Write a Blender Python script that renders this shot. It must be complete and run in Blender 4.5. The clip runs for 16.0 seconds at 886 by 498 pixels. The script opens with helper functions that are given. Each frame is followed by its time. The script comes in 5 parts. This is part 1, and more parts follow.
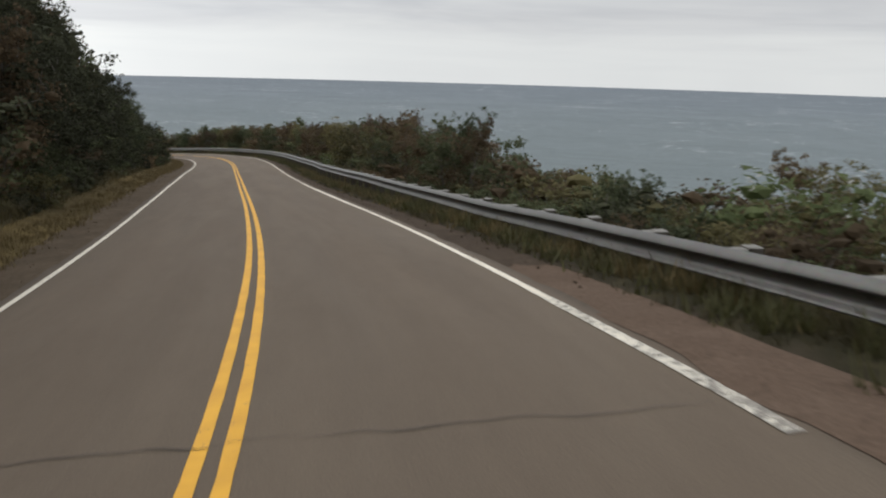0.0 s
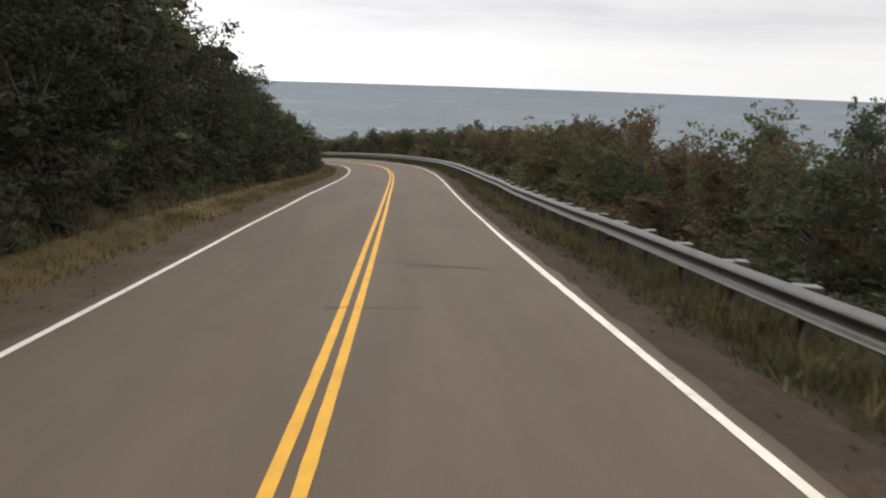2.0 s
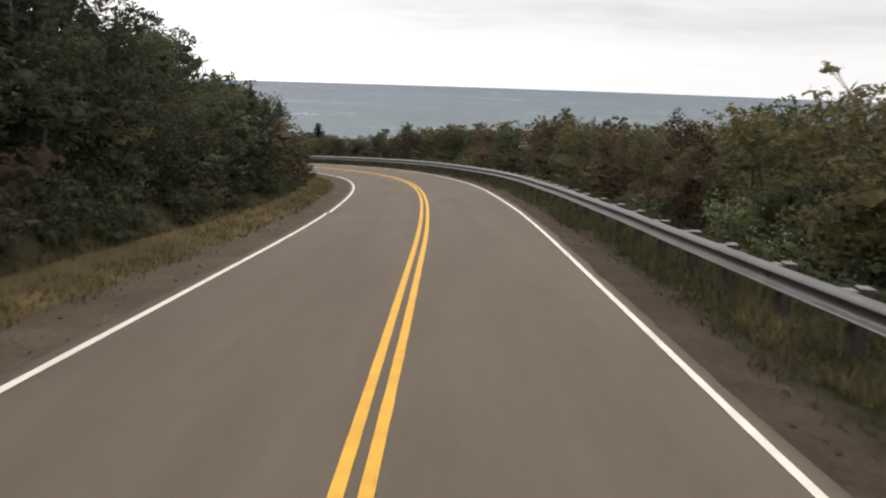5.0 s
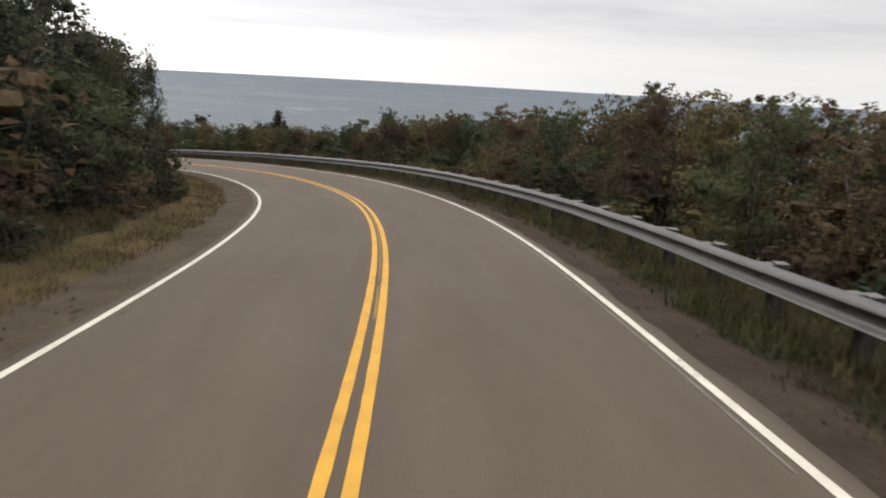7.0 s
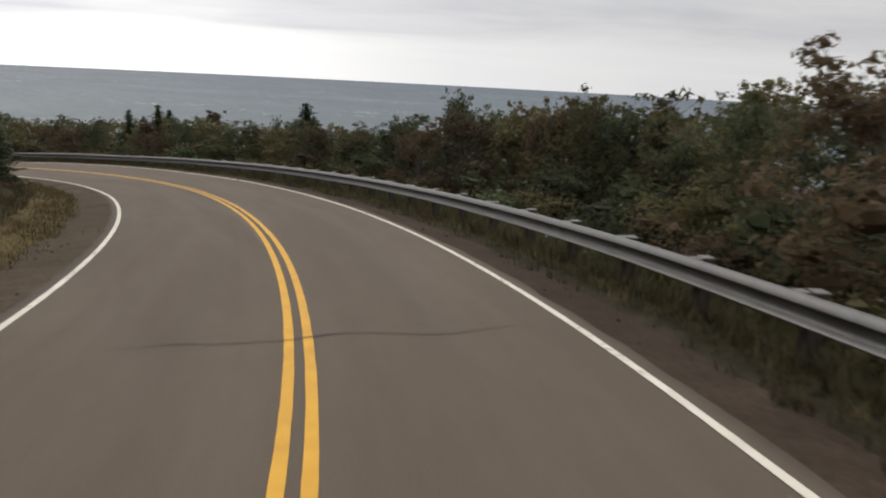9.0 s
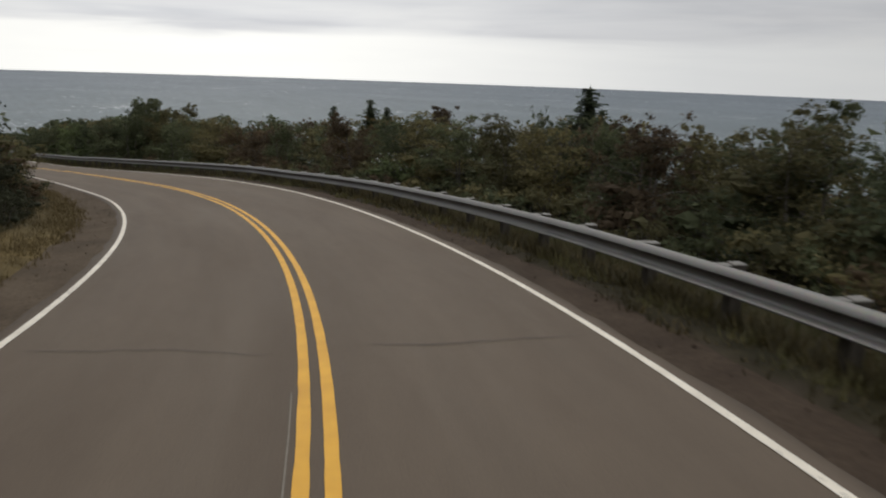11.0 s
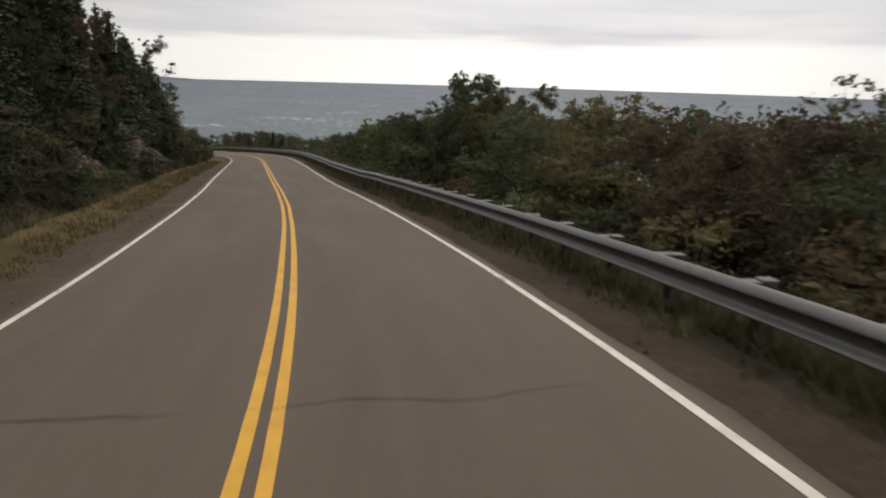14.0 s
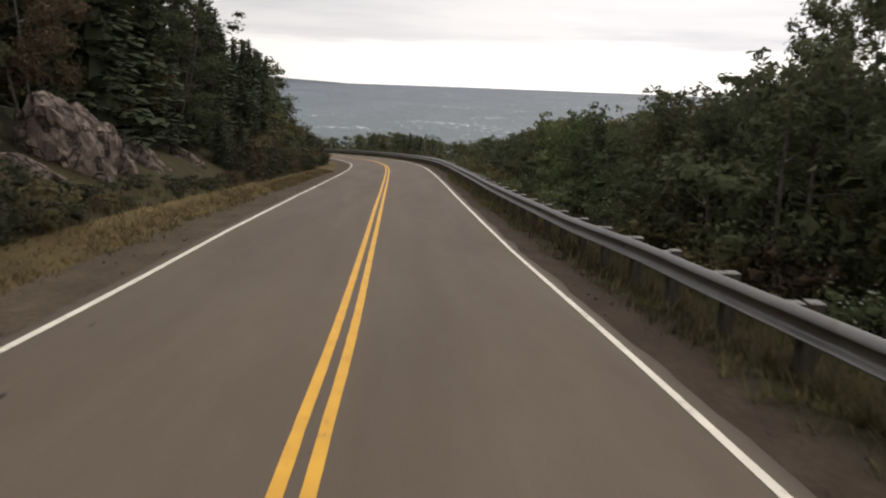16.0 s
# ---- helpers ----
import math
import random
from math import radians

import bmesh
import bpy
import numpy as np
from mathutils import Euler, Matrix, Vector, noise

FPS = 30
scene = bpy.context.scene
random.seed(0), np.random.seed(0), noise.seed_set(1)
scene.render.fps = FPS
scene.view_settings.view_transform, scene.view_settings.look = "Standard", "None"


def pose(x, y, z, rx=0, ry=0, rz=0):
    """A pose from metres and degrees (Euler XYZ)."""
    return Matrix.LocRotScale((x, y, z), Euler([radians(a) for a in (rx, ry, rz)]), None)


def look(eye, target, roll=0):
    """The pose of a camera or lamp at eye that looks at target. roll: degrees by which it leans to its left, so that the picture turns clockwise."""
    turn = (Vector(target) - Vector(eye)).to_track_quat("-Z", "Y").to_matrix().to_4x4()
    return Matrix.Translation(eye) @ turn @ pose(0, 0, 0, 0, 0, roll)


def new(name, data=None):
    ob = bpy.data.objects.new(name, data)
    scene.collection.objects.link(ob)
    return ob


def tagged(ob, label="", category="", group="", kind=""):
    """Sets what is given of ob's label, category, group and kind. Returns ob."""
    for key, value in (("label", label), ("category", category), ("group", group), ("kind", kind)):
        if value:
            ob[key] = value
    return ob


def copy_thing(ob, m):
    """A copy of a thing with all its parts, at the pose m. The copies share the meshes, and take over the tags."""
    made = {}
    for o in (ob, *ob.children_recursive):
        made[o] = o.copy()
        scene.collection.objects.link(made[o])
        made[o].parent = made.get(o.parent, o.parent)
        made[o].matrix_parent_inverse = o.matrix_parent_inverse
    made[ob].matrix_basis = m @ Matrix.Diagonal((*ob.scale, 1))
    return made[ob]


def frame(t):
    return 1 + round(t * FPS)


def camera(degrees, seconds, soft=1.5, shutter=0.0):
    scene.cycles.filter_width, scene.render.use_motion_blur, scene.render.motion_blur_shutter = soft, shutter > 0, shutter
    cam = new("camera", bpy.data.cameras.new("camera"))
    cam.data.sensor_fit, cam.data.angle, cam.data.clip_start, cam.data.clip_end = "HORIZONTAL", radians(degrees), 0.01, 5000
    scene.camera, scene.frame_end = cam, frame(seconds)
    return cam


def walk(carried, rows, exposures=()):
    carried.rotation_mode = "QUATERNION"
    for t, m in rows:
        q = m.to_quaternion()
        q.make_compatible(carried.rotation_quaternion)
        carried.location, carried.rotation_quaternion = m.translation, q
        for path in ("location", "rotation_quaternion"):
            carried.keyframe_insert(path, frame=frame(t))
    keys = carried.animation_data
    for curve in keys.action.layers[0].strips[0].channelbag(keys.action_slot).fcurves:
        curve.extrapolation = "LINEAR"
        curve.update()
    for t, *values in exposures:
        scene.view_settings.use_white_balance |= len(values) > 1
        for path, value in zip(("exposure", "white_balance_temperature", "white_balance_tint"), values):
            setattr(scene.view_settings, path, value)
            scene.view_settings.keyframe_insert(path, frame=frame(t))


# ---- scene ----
# A coastal mountain road seen from a moving vehicle: camera first, then light, materials, land, road, things.
CAM_ROWS = [
    (0.0, -1.927, 13.705, 0.467, 14.20, -13.34, 1.57),
    (0.5, -3.739, 17.931, 0.044, 19.08, -13.47, 1.79),
    (1.0, -5.744, 22.094, -0.412, 22.60, -13.30, 1.77),
    (1.5, -7.882, 26.284, -0.872, 25.27, -13.16, 1.82),
    (2.0, -10.193, 30.592, -1.327, 26.92, -13.09, 1.89),
    (2.5, -12.579, 34.947, -1.799, 27.99, -13.05, 1.73),
    (3.0, -15.103, 39.301, -2.266, 28.90, -12.99, 1.62),
    (3.5, -17.765, 43.677, -2.773, 29.64, -13.01, 1.81),
    (4.0, -20.418, 48.200, -3.272, 30.02, -12.99, 1.63),
    (4.5, -23.205, 52.921, -3.792, 30.23, -13.00, 1.65),
    (5.0, -26.121, 57.841, -4.337, 30.26, -13.04, 1.86),
    (5.5, -29.100, 62.877, -4.893, 30.08, -13.10, 2.19),
    (6.0, -32.082, 67.941, -5.459, 29.83, -13.14, 2.57),
    (6.5, -35.024, 72.935, -6.028, 29.68, -13.15, 2.91),
    (7.0, -37.960, 77.842, -6.608, 29.76, -13.13, 3.23),
    (7.5, -40.942, 82.694, -7.157, 29.95, -13.09, 3.29),
    (8.0, -43.929, 87.360, -7.667, 30.25, -13.07, 3.34),
    (8.5, -47.196, 92.011, -8.183, 31.65, -13.06, 3.24),
    (9.0, -50.849, 96.551, -8.703, 34.72, -13.07, 2.99),
    (9.5, -54.950, 100.881, -9.235, 39.00, -13.09, 2.66),
    (10.0, -59.494, 104.952, -9.792, 43.70, -13.11, 2.36),
    (10.5, -64.414, 108.797, -10.389, 47.86, -13.15, 2.16),
    (11.0, -69.677, 112.432, -11.025, 52.06, -13.20, 2.06),
    (11.5, -74.833, 115.495, -11.618, 55.77, -13.16, 2.19),
    (12.0, -80.190, 118.174, -12.193, 59.36, -13.11, 1.95),
    (12.5, -85.971, 120.549, -12.814, 63.47, -13.18, 1.72),
    (13.0, -92.232, 122.547, -13.480, 68.16, -13.08, 1.62),
    (13.5, -98.543, 123.980, -14.139, 72.95, -13.10, 1.59),
    (14.0, -104.755, 124.939, -14.765, 77.50, -13.01, 1.61),
    (14.5, -110.938, 125.412, -15.379, 81.44, -12.97, 1.66),
    (15.0, -117.246, 125.681, -15.980, 84.85, -13.01, 1.79),
    (15.5, -123.605, 125.849, -16.543, 86.95, -12.96, 1.80),
    (16.0, -129.994, 125.958, -17.086, 87.89, -12.89, 2.08),
]
cam = camera(59.90, 16.0, soft=2.1, shutter=0.2)


def cam_pose(x, y, z, yaw, pitch, roll):
    """A pose from heading (left of +y), tilt and lean in degrees."""
    ya, pi_ = radians(yaw), radians(pitch)
    ahead = Vector((-math.sin(ya) * math.cos(pi_), math.cos(ya) * math.cos(pi_), math.sin(pi_)))
    return look((x, y, z), Vector((x, y, z)) + ahead, roll)


EXPOSURES = [(0.0, -0.1, 6530, 9), (1.0, 0.17, 6630, 11), (2.0, 0.25, 6680, 12), (4.0, 0.34, 6730, 12), (7.0, 0.14, 6700, 12), (8.0, 0.07, 6680, 12), (10.5, -0.48, 6600, 10), (13.0, -0.48, 6650, 11), (14.5, -0.32, 6850, 13), (16.0, -0.14, 6860, 14)]
walk(cam, [(t, cam_pose(*row)) for t, *row in CAM_ROWS], EXPOSURES)

# ---------------------------------------------------------------- world and sun
SUN_EL, SUN_AZ = radians(38), radians(68)
world = bpy.data.worlds.new("overcast_sky")
scene.world = world
world.use_nodes = True
wn, wl = world.node_tree.nodes, world.node_tree.links
wn.clear()


def node(tree, kind, inputs=None, **props):
    n = tree.nodes.new(kind)
    for k, v in props.items():
        setattr(n, k, v)
    for k, v in (inputs or {}).items():
        if isinstance(v, bpy.types.NodeSocket):
            tree.links.new(v, n.inputs[k])
        else:
            n.inputs[k].default_value = v
    return n


def math_node(tree, op, a, b=0.0, clamp=False):
    return node(tree, "ShaderNodeMath", {0: a, 1: b}, operation=op, use_clamp=clamp).outputs[0]


def ramp(tree, fac, stops):
    n = node(tree, "ShaderNodeValToRGB", {"Fac": fac})
    els = n.color_ramp.elements
    while len(els) < len(stops):
        els.new(0.5)
    for e, (p, c) in zip(els, stops):
        e.position, e.color = p, (*c, 1) if len(c) == 3 else c
    return n.outputs["Color"]


def mix(tree, fac, a, b, how="MIX"):
    return node(tree, "ShaderNodeMix", {0: fac, 6: a, 7: b}, data_type="RGBA", blend_type=how).outputs[2]


wt = world.node_tree
sky = node(wt, "ShaderNodeTexSky", sky_type="NISHITA", sun_disc=False, sun_elevation=SUN_EL, sun_rotation=SUN_AZ, dust_density=4.0)
way = node(wt, "ShaderNodeTexCoord").outputs["Generated"]
sep = node(wt, "ShaderNodeSeparateXYZ", {0: way})
up = math_node(wt, "MAXIMUM", sep.outputs["Z"], 0.0)
far = math_node(wt, "ADD", up, 0.075)
flat = node(wt, "ShaderNodeCombineXYZ", {0: math_node(wt, "DIVIDE", sep.outputs["X"], far), 1: math_node(wt, "DIVIDE", sep.outputs["Y"], far), 2: 0.0}).outputs[0]
big = node(wt, "ShaderNodeTexNoise", {"Vector": flat, "Scale": 0.33, "Detail": 5.0, "Roughness": 0.55, "Distortion": 0.4}).outputs["Fac"]
cloud = ramp(wt, big, [(0.36, (0.625, 0.640, 0.672)), (0.5, (0.705, 0.720, 0.745)), (0.62, (0.775, 0.788, 0.800))])
# brighter, slightly warm gap under the cloud base near the horizon
aside = node(wt, "ShaderNodeVectorMath", {0: way, 1: (-math.sin(radians(80)), math.cos(radians(80)), 0.0)}, operation="DOT_PRODUCT").outputs["Value"]
edge = node(wt, "ShaderNodeMapRange", {0: aside, 1: 0.6, 2: 0.9, 3: 0.058, 4: 0.048}).outputs[0]
thin = node(wt, "ShaderNodeMapping", {"Vector": way, "Scale": (3.0, 3.0, 55.0)}).outputs[0]
streaks = node(wt, "ShaderNodeTexNoise", {"Vector": thin, "Scale": 1.0, "Detail": 4.0, "Roughness": 0.5, "Distortion": 0.6}).outputs["Fac"]
lift = math_node(wt, "ADD", up, math_node(wt, "MULTIPLY", math_node(wt, "SUBTRACT", streaks, 0.5), 0.05))
cloud = mix(wt, 0.45, cloud, ramp(wt, streaks, [(0.34, (0.37, 0.375, 0.388)), (0.5, (0.5, 0.5, 0.5)), (0.66, (0.585, 0.585, 0.58))]), "OVERLAY")
low = node(wt, "ShaderNodeMapRange", {0: lift, 1: 0.026, 2: edge, 3: 1.0, 4: 0.0}, interpolation_type="SMOOTHSTEP").outputs[0]
gap_light = mix(wt, node(wt, "ShaderNodeMapRange", {0: aside, 1: 0.7, 2: 0.95}).outputs[0], (0.86, 0.88, 0.885, 1), (1.07, 1.075, 1.04, 1))
cloud = mix(wt, math_node(wt, "MULTIPLY", low, 0.8), cloud, gap_light)
# the cloud is thinner towards the hidden sun; an overcast sky is about three times as bright overhead as at the horizon
rise = math_node(wt, "ADD", 1.0, math_node(wt, "MULTIPLY", math_node(wt, "MAXIMUM", math_node(wt, "SUBTRACT", up, 0.2), 0.0), 1.7))
glow = node(wt, "ShaderNodeVectorMath", {0: way, 1: (-math.sin(SUN_AZ), math.cos(SUN_AZ), 0.0)}, operation="DOT_PRODUCT").outputs["Value"]
glow = math_node(wt, "ADD", 1.0, math_node(wt, "MULTIPLY", math_node(wt, "POWER", math_node(wt, "MAXIMUM", glow, 0.0), 5.0), 0.55))
rise = math_node(wt, "MULTIPLY", rise, glow)
over = node(wt, "ShaderNodeVectorMath", {0: cloud, "Scale": rise}, operation="SCALE").outputs[0]
clear = node(wt, "ShaderNodeVectorMath", {0: sky.outputs[0], "Scale": 0.06}, operation="SCALE").outputs[0]
total = mix(wt, 0.92, clear, over)
node(wt, "ShaderNodeOutputWorld", {0: node(wt, "ShaderNodeBackground", {"Color": total, "Strength": 1.0}).outputs[0]})

sun = new("sun", bpy.data.lights.new("sun", "SUN"))
sun.data.energy, sun.data.angle, sun.data.color = 0.5, radians(25), (1.0, 0.95, 0.88)
sun.matrix_world = look((0, 0, 200), Vector((0, 0, 200)) - Vector((-math.sin(SUN_AZ) * math.cos(SUN_EL), math.cos(SUN_AZ) * math.cos(SUN_EL), math.sin(SUN_EL))))


# ---------------------------------------------------------------- materials
def material(name, build, rough=0.8, metallic=0.0, spec=0.3):
    m = bpy.data.materials.new(name)
    m.use_nodes = True
    t = m.node_tree
    b = t.nodes["Principled BSDF"]
    b.inputs["Roughness"].default_value = rough
    b.inputs["Metallic"].default_value = metallic
    b.inputs["Specular IOR Level"].default_value = spec
    build(t, b)
    return m


def place(t):
    return node(t, "ShaderNodeTexCoord").outputs["Object"]


def nz(t, scale, detail=3.0, rough=0.55, vec=None, dist=0.0):
    return node(t, "ShaderNodeTexNoise", {"Vector": vec or place(t), "Scale": scale, "Detail": detail, "Roughness": rough, "Distortion": dist}).outputs["Fac"]


def bump(t, b, height, strength, dist=0.02):
    t.links.new(node(t, "ShaderNodeBump", {"Height": height, "Strength": strength, "Distance": dist}).outputs[0], b.inputs["Normal"])


def uv(t):
    return node(t, "ShaderNodeUVMap", uv_map="uv").outputs[0]


def asphalt_nodes(t, b):
    v = uv(t)  # u: metres across, v: metres along
    s = node(t, "ShaderNodeSeparateXYZ", {0: v})
    long = node(t, "ShaderNodeMapping", {"Vector": v, "Scale": (1.1, 0.06, 1.0)}).outputs[0]
    streak = nz(t, 1.0, 4.0, 0.6, long)
    patch = nz(t, 0.35, 5.0, 0.62, node(t, "ShaderNodeMapping", {"Vector": v, "Scale": (2.2, 0.35, 1.0)}).outputs[0], 0.5)
    mottle = nz(t, 2.3, 5.0, 0.7, node(t, "ShaderNodeMapping", {"Vector": v, "Scale": (1.6, 0.5, 1.0)}).outputs[0], 0.4)
    grain = nz(t, 55.0, 2.0, 0.7, v)
    chips = node(t, "ShaderNodeTexVoronoi", {"Vector": v, "Scale": 75.0}).outputs["Distance"]
    base = ramp(t, streak, [(0.3, (0.086, 0.066, 0.048)), (0.7, (0.104, 0.080, 0.058))])
    base = mix(t, math_node(t, "MULTIPLY", math_node(t, "SUBTRACT", patch, 0.42, True), 1.2, True), base, (0.082, 0.062, 0.047, 1))
    base = mix(t, 0.45, base, ramp(t, grain, [(0.25, (0.45, 0.45, 0.45)), (0.75, (1.0, 0.98, 0.95))]), "OVERLAY")
    base = mix(t, 0.22, base, ramp(t, mottle, [(0.3, (0.40, 0.39, 0.385)), (0.5, (0.5, 0.5, 0.5)), (0.7, (0.60, 0.595, 0.585))]), "OVERLAY")
    # dusty brown rims beside the edge lines
    rim = node(t, "ShaderNodeMapRange", {0: math_node(t, "ABSOLUTE", s.outputs["X"]), 1: 3.36, 2: 3.6, 3: 0.0, 4: 1.6}, interpolation_type="SMOOTHSTEP").outputs[0]
    base = mix(t, math_node(t, "MULTIPLY", rim, nz(t, 3.0, 3.0, 0.6, v)), base, (0.060, 0.046, 0.034, 1))
    t.links.new(base, b.inputs["Base Color"])
    t.links.new(node(t, "ShaderNodeMapRange", {0: patch, 1: 0.3, 2: 0.7, 3: 0.78, 4: 0.92}).outputs[0], b.inputs["Roughness"])
    bump(t, b, math_node(t, "ADD", grain, math_node(t, "MULTIPLY", chips, 0.6)), 0.35, 0.006)


def paint_nodes(bright, dull, worn=0.64):
    def build(t, b):
        v = uv(t)
        wear = nz(t, 9.0, 5.0, 0.75, v)
        long = nz(t, 0.5, 2.0, 0.5, v)
        col = ramp(t, nz(t, 2.2, 3.0, 0.6, v), [(0.3, dull), (0.65, bright)])
        edge = math_node(t, "ADD", wear, math_node(t, "MULTIPLY", math_node(t, "SUBTRACT", long, 0.5), 0.5))
        gone = node(t, "ShaderNodeMapRange", {0: edge, 1: worn, 2: worn + 0.09, 3: 0.0, 4: 0.85}).outputs[0]
        t.links.new(mix(t, gone, col, (0.12, 0.108, 0.095, 1)), b.inputs["Base Color"])
        bump(t, b, nz(t, 60.0, 2.0, 0.6, v), 0.25, 0.004)
    return build


def ground_nodes(stops, scale, pebble, bumpy, tint=None):
    def build(t, b):
        p = place(t)
        a = nz(t, scale, 6.0, 0.65, p, 0.2)
        fine = nz(t, scale * 14, 3.0, 0.7, p)
        col = ramp(t, a, stops)
        col = mix(t, 0.55, col, ramp(t, fine, [(0.25, (0.3, 0.3, 0.3)), (0.75, (0.95, 0.95, 0.95))]), "OVERLAY")
        if tint:
            col = mix(t, node(t, "ShaderNodeMapRange", {0: nz(t, 0.16, 3.0, 0.6, p), 1: 0.42, 2: 0.62, 3: 0.0, 4: 0.8}).outputs[0], col, (*tint, 1))
        t.links.new(col, b.inputs["Base Color"])
        stone = node(t, "ShaderNodeTexVoronoi", {"Vector": p, "Scale": pebble}).outputs["Distance"]
        bump(t, b, math_node(t, "ADD", math_node(t, "MULTIPLY", stone, 0.8), fine), bumpy, 0.03)
    return build


def leaf_nodes(dark, mid, light, trans=0.4):
    def build(t, b):
        isl = node(t, "ShaderNodeNewGeometry").outputs["Random Per Island"]
        rnd = node(t, "ShaderNodeObjectInfo").outputs["Random"]
        f = math_node(t, "ADD", math_node(t, "MULTIPLY", isl, 0.4), math_node(t, "MULTIPLY", rnd, 0.6))
        col = ramp(t, f, [(0.12, dark), (0.5, mid), (0.9, light)])
        t.links.new(col, b.inputs["Base Color"])
        tr = node(t, "ShaderNodeBsdfTranslucent", {"Color": col})
        out = t.nodes["Material Output"]
        t.links.new(node(t, "ShaderNodeMixShader", {0: trans, 1: b.outputs[0], 2: tr.outputs[0]}).outputs[0], out.inputs[0])
    return build


def bark_nodes(a, c):
    def build(t, b):
        p = node(t, "ShaderNodeMapping", {"Vector": place(t), "Scale": (6.0, 6.0, 1.2)}).outputs[0]
        f = nz(t, 2.0, 5.0, 0.65, p)
        t.links.new(ramp(t, f, [(0.3, a), (0.7, c)]), b.inputs["Base Color"])
        bump(t, b, f, 0.6, 0.02)
    return build


def steel_nodes(t, b):
    p = place(t)
    f = nz(t, 1.3, 5.0, 0.6, p)
    spangle = node(t, "ShaderNodeTexVoronoi", {"Vector": p, "Scale": 45.0}).outputs["Color"]
    col = ramp(t, f, [(0.3, (0.105, 0.102, 0.097)), (0.7, (0.170, 0.166, 0.158))])
    col = mix(t, 0.12, col, spangle, "OVERLAY")
    col = mix(t, node(t, "ShaderNodeMapRange", {0: nz(t, 5.0, 5.0, 0.7, p), 1: 0.6, 2: 0.75, 3: 0.0, 4: 0.6}).outputs[0], col, (0.13, 0.11, 0.09, 1))
    t.links.new(col, b.inputs["Base Color"])
    t.links.new(node(t, "ShaderNodeMapRange", {0: f, 1: 0.3, 2: 0.7, 3: 0.40, 4: 0.55}).outputs[0], b.inputs["Roughness"])


def rock_nodes(t, b):
    p = place(t)
    a = nz(t, 0.9, 6.0, 0.65, p, 0.6)
    fine = nz(t, 9.0, 5.0, 0.7, p)
    col = ramp(t, a, [(0.34, (0.085, 0.066, 0.056)), (0.5, (0.190, 0.146, 0.122)), (0.68, (0.360, 0.285, 0.238))])
    col = mix(t, 0.5, col, ramp(t, fine, [(0.3, (0.3, 0.3, 0.3)), (0.7, (0.9, 0.9, 0.9))]), "OVERLAY")
    col = mix(t, node(t, "ShaderNodeMapRange", {0: nz(t, 1.7, 4.0, 0.6, p), 1: 0.58, 2: 0.7, 3: 0.0, 4: 0.7}).outputs[0], col, (0.035, 0.04, 0.02, 1))
    bent = node(t, "ShaderNodeVectorMath", {0: node(t, "ShaderNodeMapping", {"Vector": p, "Rotation": (radians(25), 0, 0), "Scale": (1.0, 1.5, 0.7)}).outputs[0], 1: node(t, "ShaderNodeTexNoise", {"Vector": p, "Scale": 2.0, "Detail": 4.0}).outputs["Color"]}, operation="ADD").outputs[0]
    seam = node(t, "ShaderNodeTexVoronoi", {"Vector": bent, "Scale": 1.3}, feature="DISTANCE_TO_EDGE").outputs["Distance"]
    seam = node(t, "ShaderNodeMapRange", {0: seam, 1: 0.0, 2: 0.07, 3: 1.0, 4: 0.0}).outputs[0]
    col = mix(t, math_node(t, "MULTIPLY", seam, 0.75), col, (0.022, 0.018, 0.016, 1))
    t.links.new(col, b.inputs["Base Color"])
    height = math_node(t, "SUBTRACT", math_node(t, "ADD", a, math_node(t, "MULTIPLY", fine, 0.4)), math_node(t, "MULTIPLY", seam, 0.7))
    bump(t, b, height, 0.9, 0.1)


def sea_nodes(t, b):
    p = place(t)
    stretch = node(t, "ShaderNodeMapping", {"Vector": p, "Rotation": (0, 0, radians(35)), "Scale": (1.0, 2.6, 1.0)}).outputs[0]
    swell = nz(t, 0.02, 6.0, 0.7, stretch)
    band = nz(t, 0.0022, 4.0, 0.6, stretch)
    col = ramp(t, band, [(0.3, (0.095, 0.119, 0.138)), (0.7, (0.134, 0.160, 0.178))])
    col = mix(t, 0.5, col, ramp(t, swell, [(0.3, (0.25, 0.25, 0.25)), (0.7, (0.8, 0.8, 0.8))]), "OVERLAY")
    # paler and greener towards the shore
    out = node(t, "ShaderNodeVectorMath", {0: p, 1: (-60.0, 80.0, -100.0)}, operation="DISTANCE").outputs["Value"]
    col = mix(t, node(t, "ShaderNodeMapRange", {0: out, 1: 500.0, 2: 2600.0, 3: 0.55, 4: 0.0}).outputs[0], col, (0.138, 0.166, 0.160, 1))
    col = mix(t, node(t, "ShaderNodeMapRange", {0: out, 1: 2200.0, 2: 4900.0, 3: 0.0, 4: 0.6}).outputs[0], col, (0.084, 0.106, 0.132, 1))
    crest = nz(t, 0.04, 6.0, 0.75, stretch, 0.5)
    group = nz(t, 0.006, 3.0, 0.6, p)
    foam = node(t, "ShaderNodeMapRange", {0: math_node(t, "ADD", crest, math_node(t, "MULTIPLY", math_node(t, "SUBTRACT", group, 0.5), 0.5)), 1: 0.638, 2: 0.70, 3: 0.0, 4: 0.85}).outputs[0]
    t.links.new(mix(t, foam, col, (0.62, 0.64, 0.64, 1)), b.inputs["Base Color"])
    bump(t, b, swell, 1.0, 2.5)


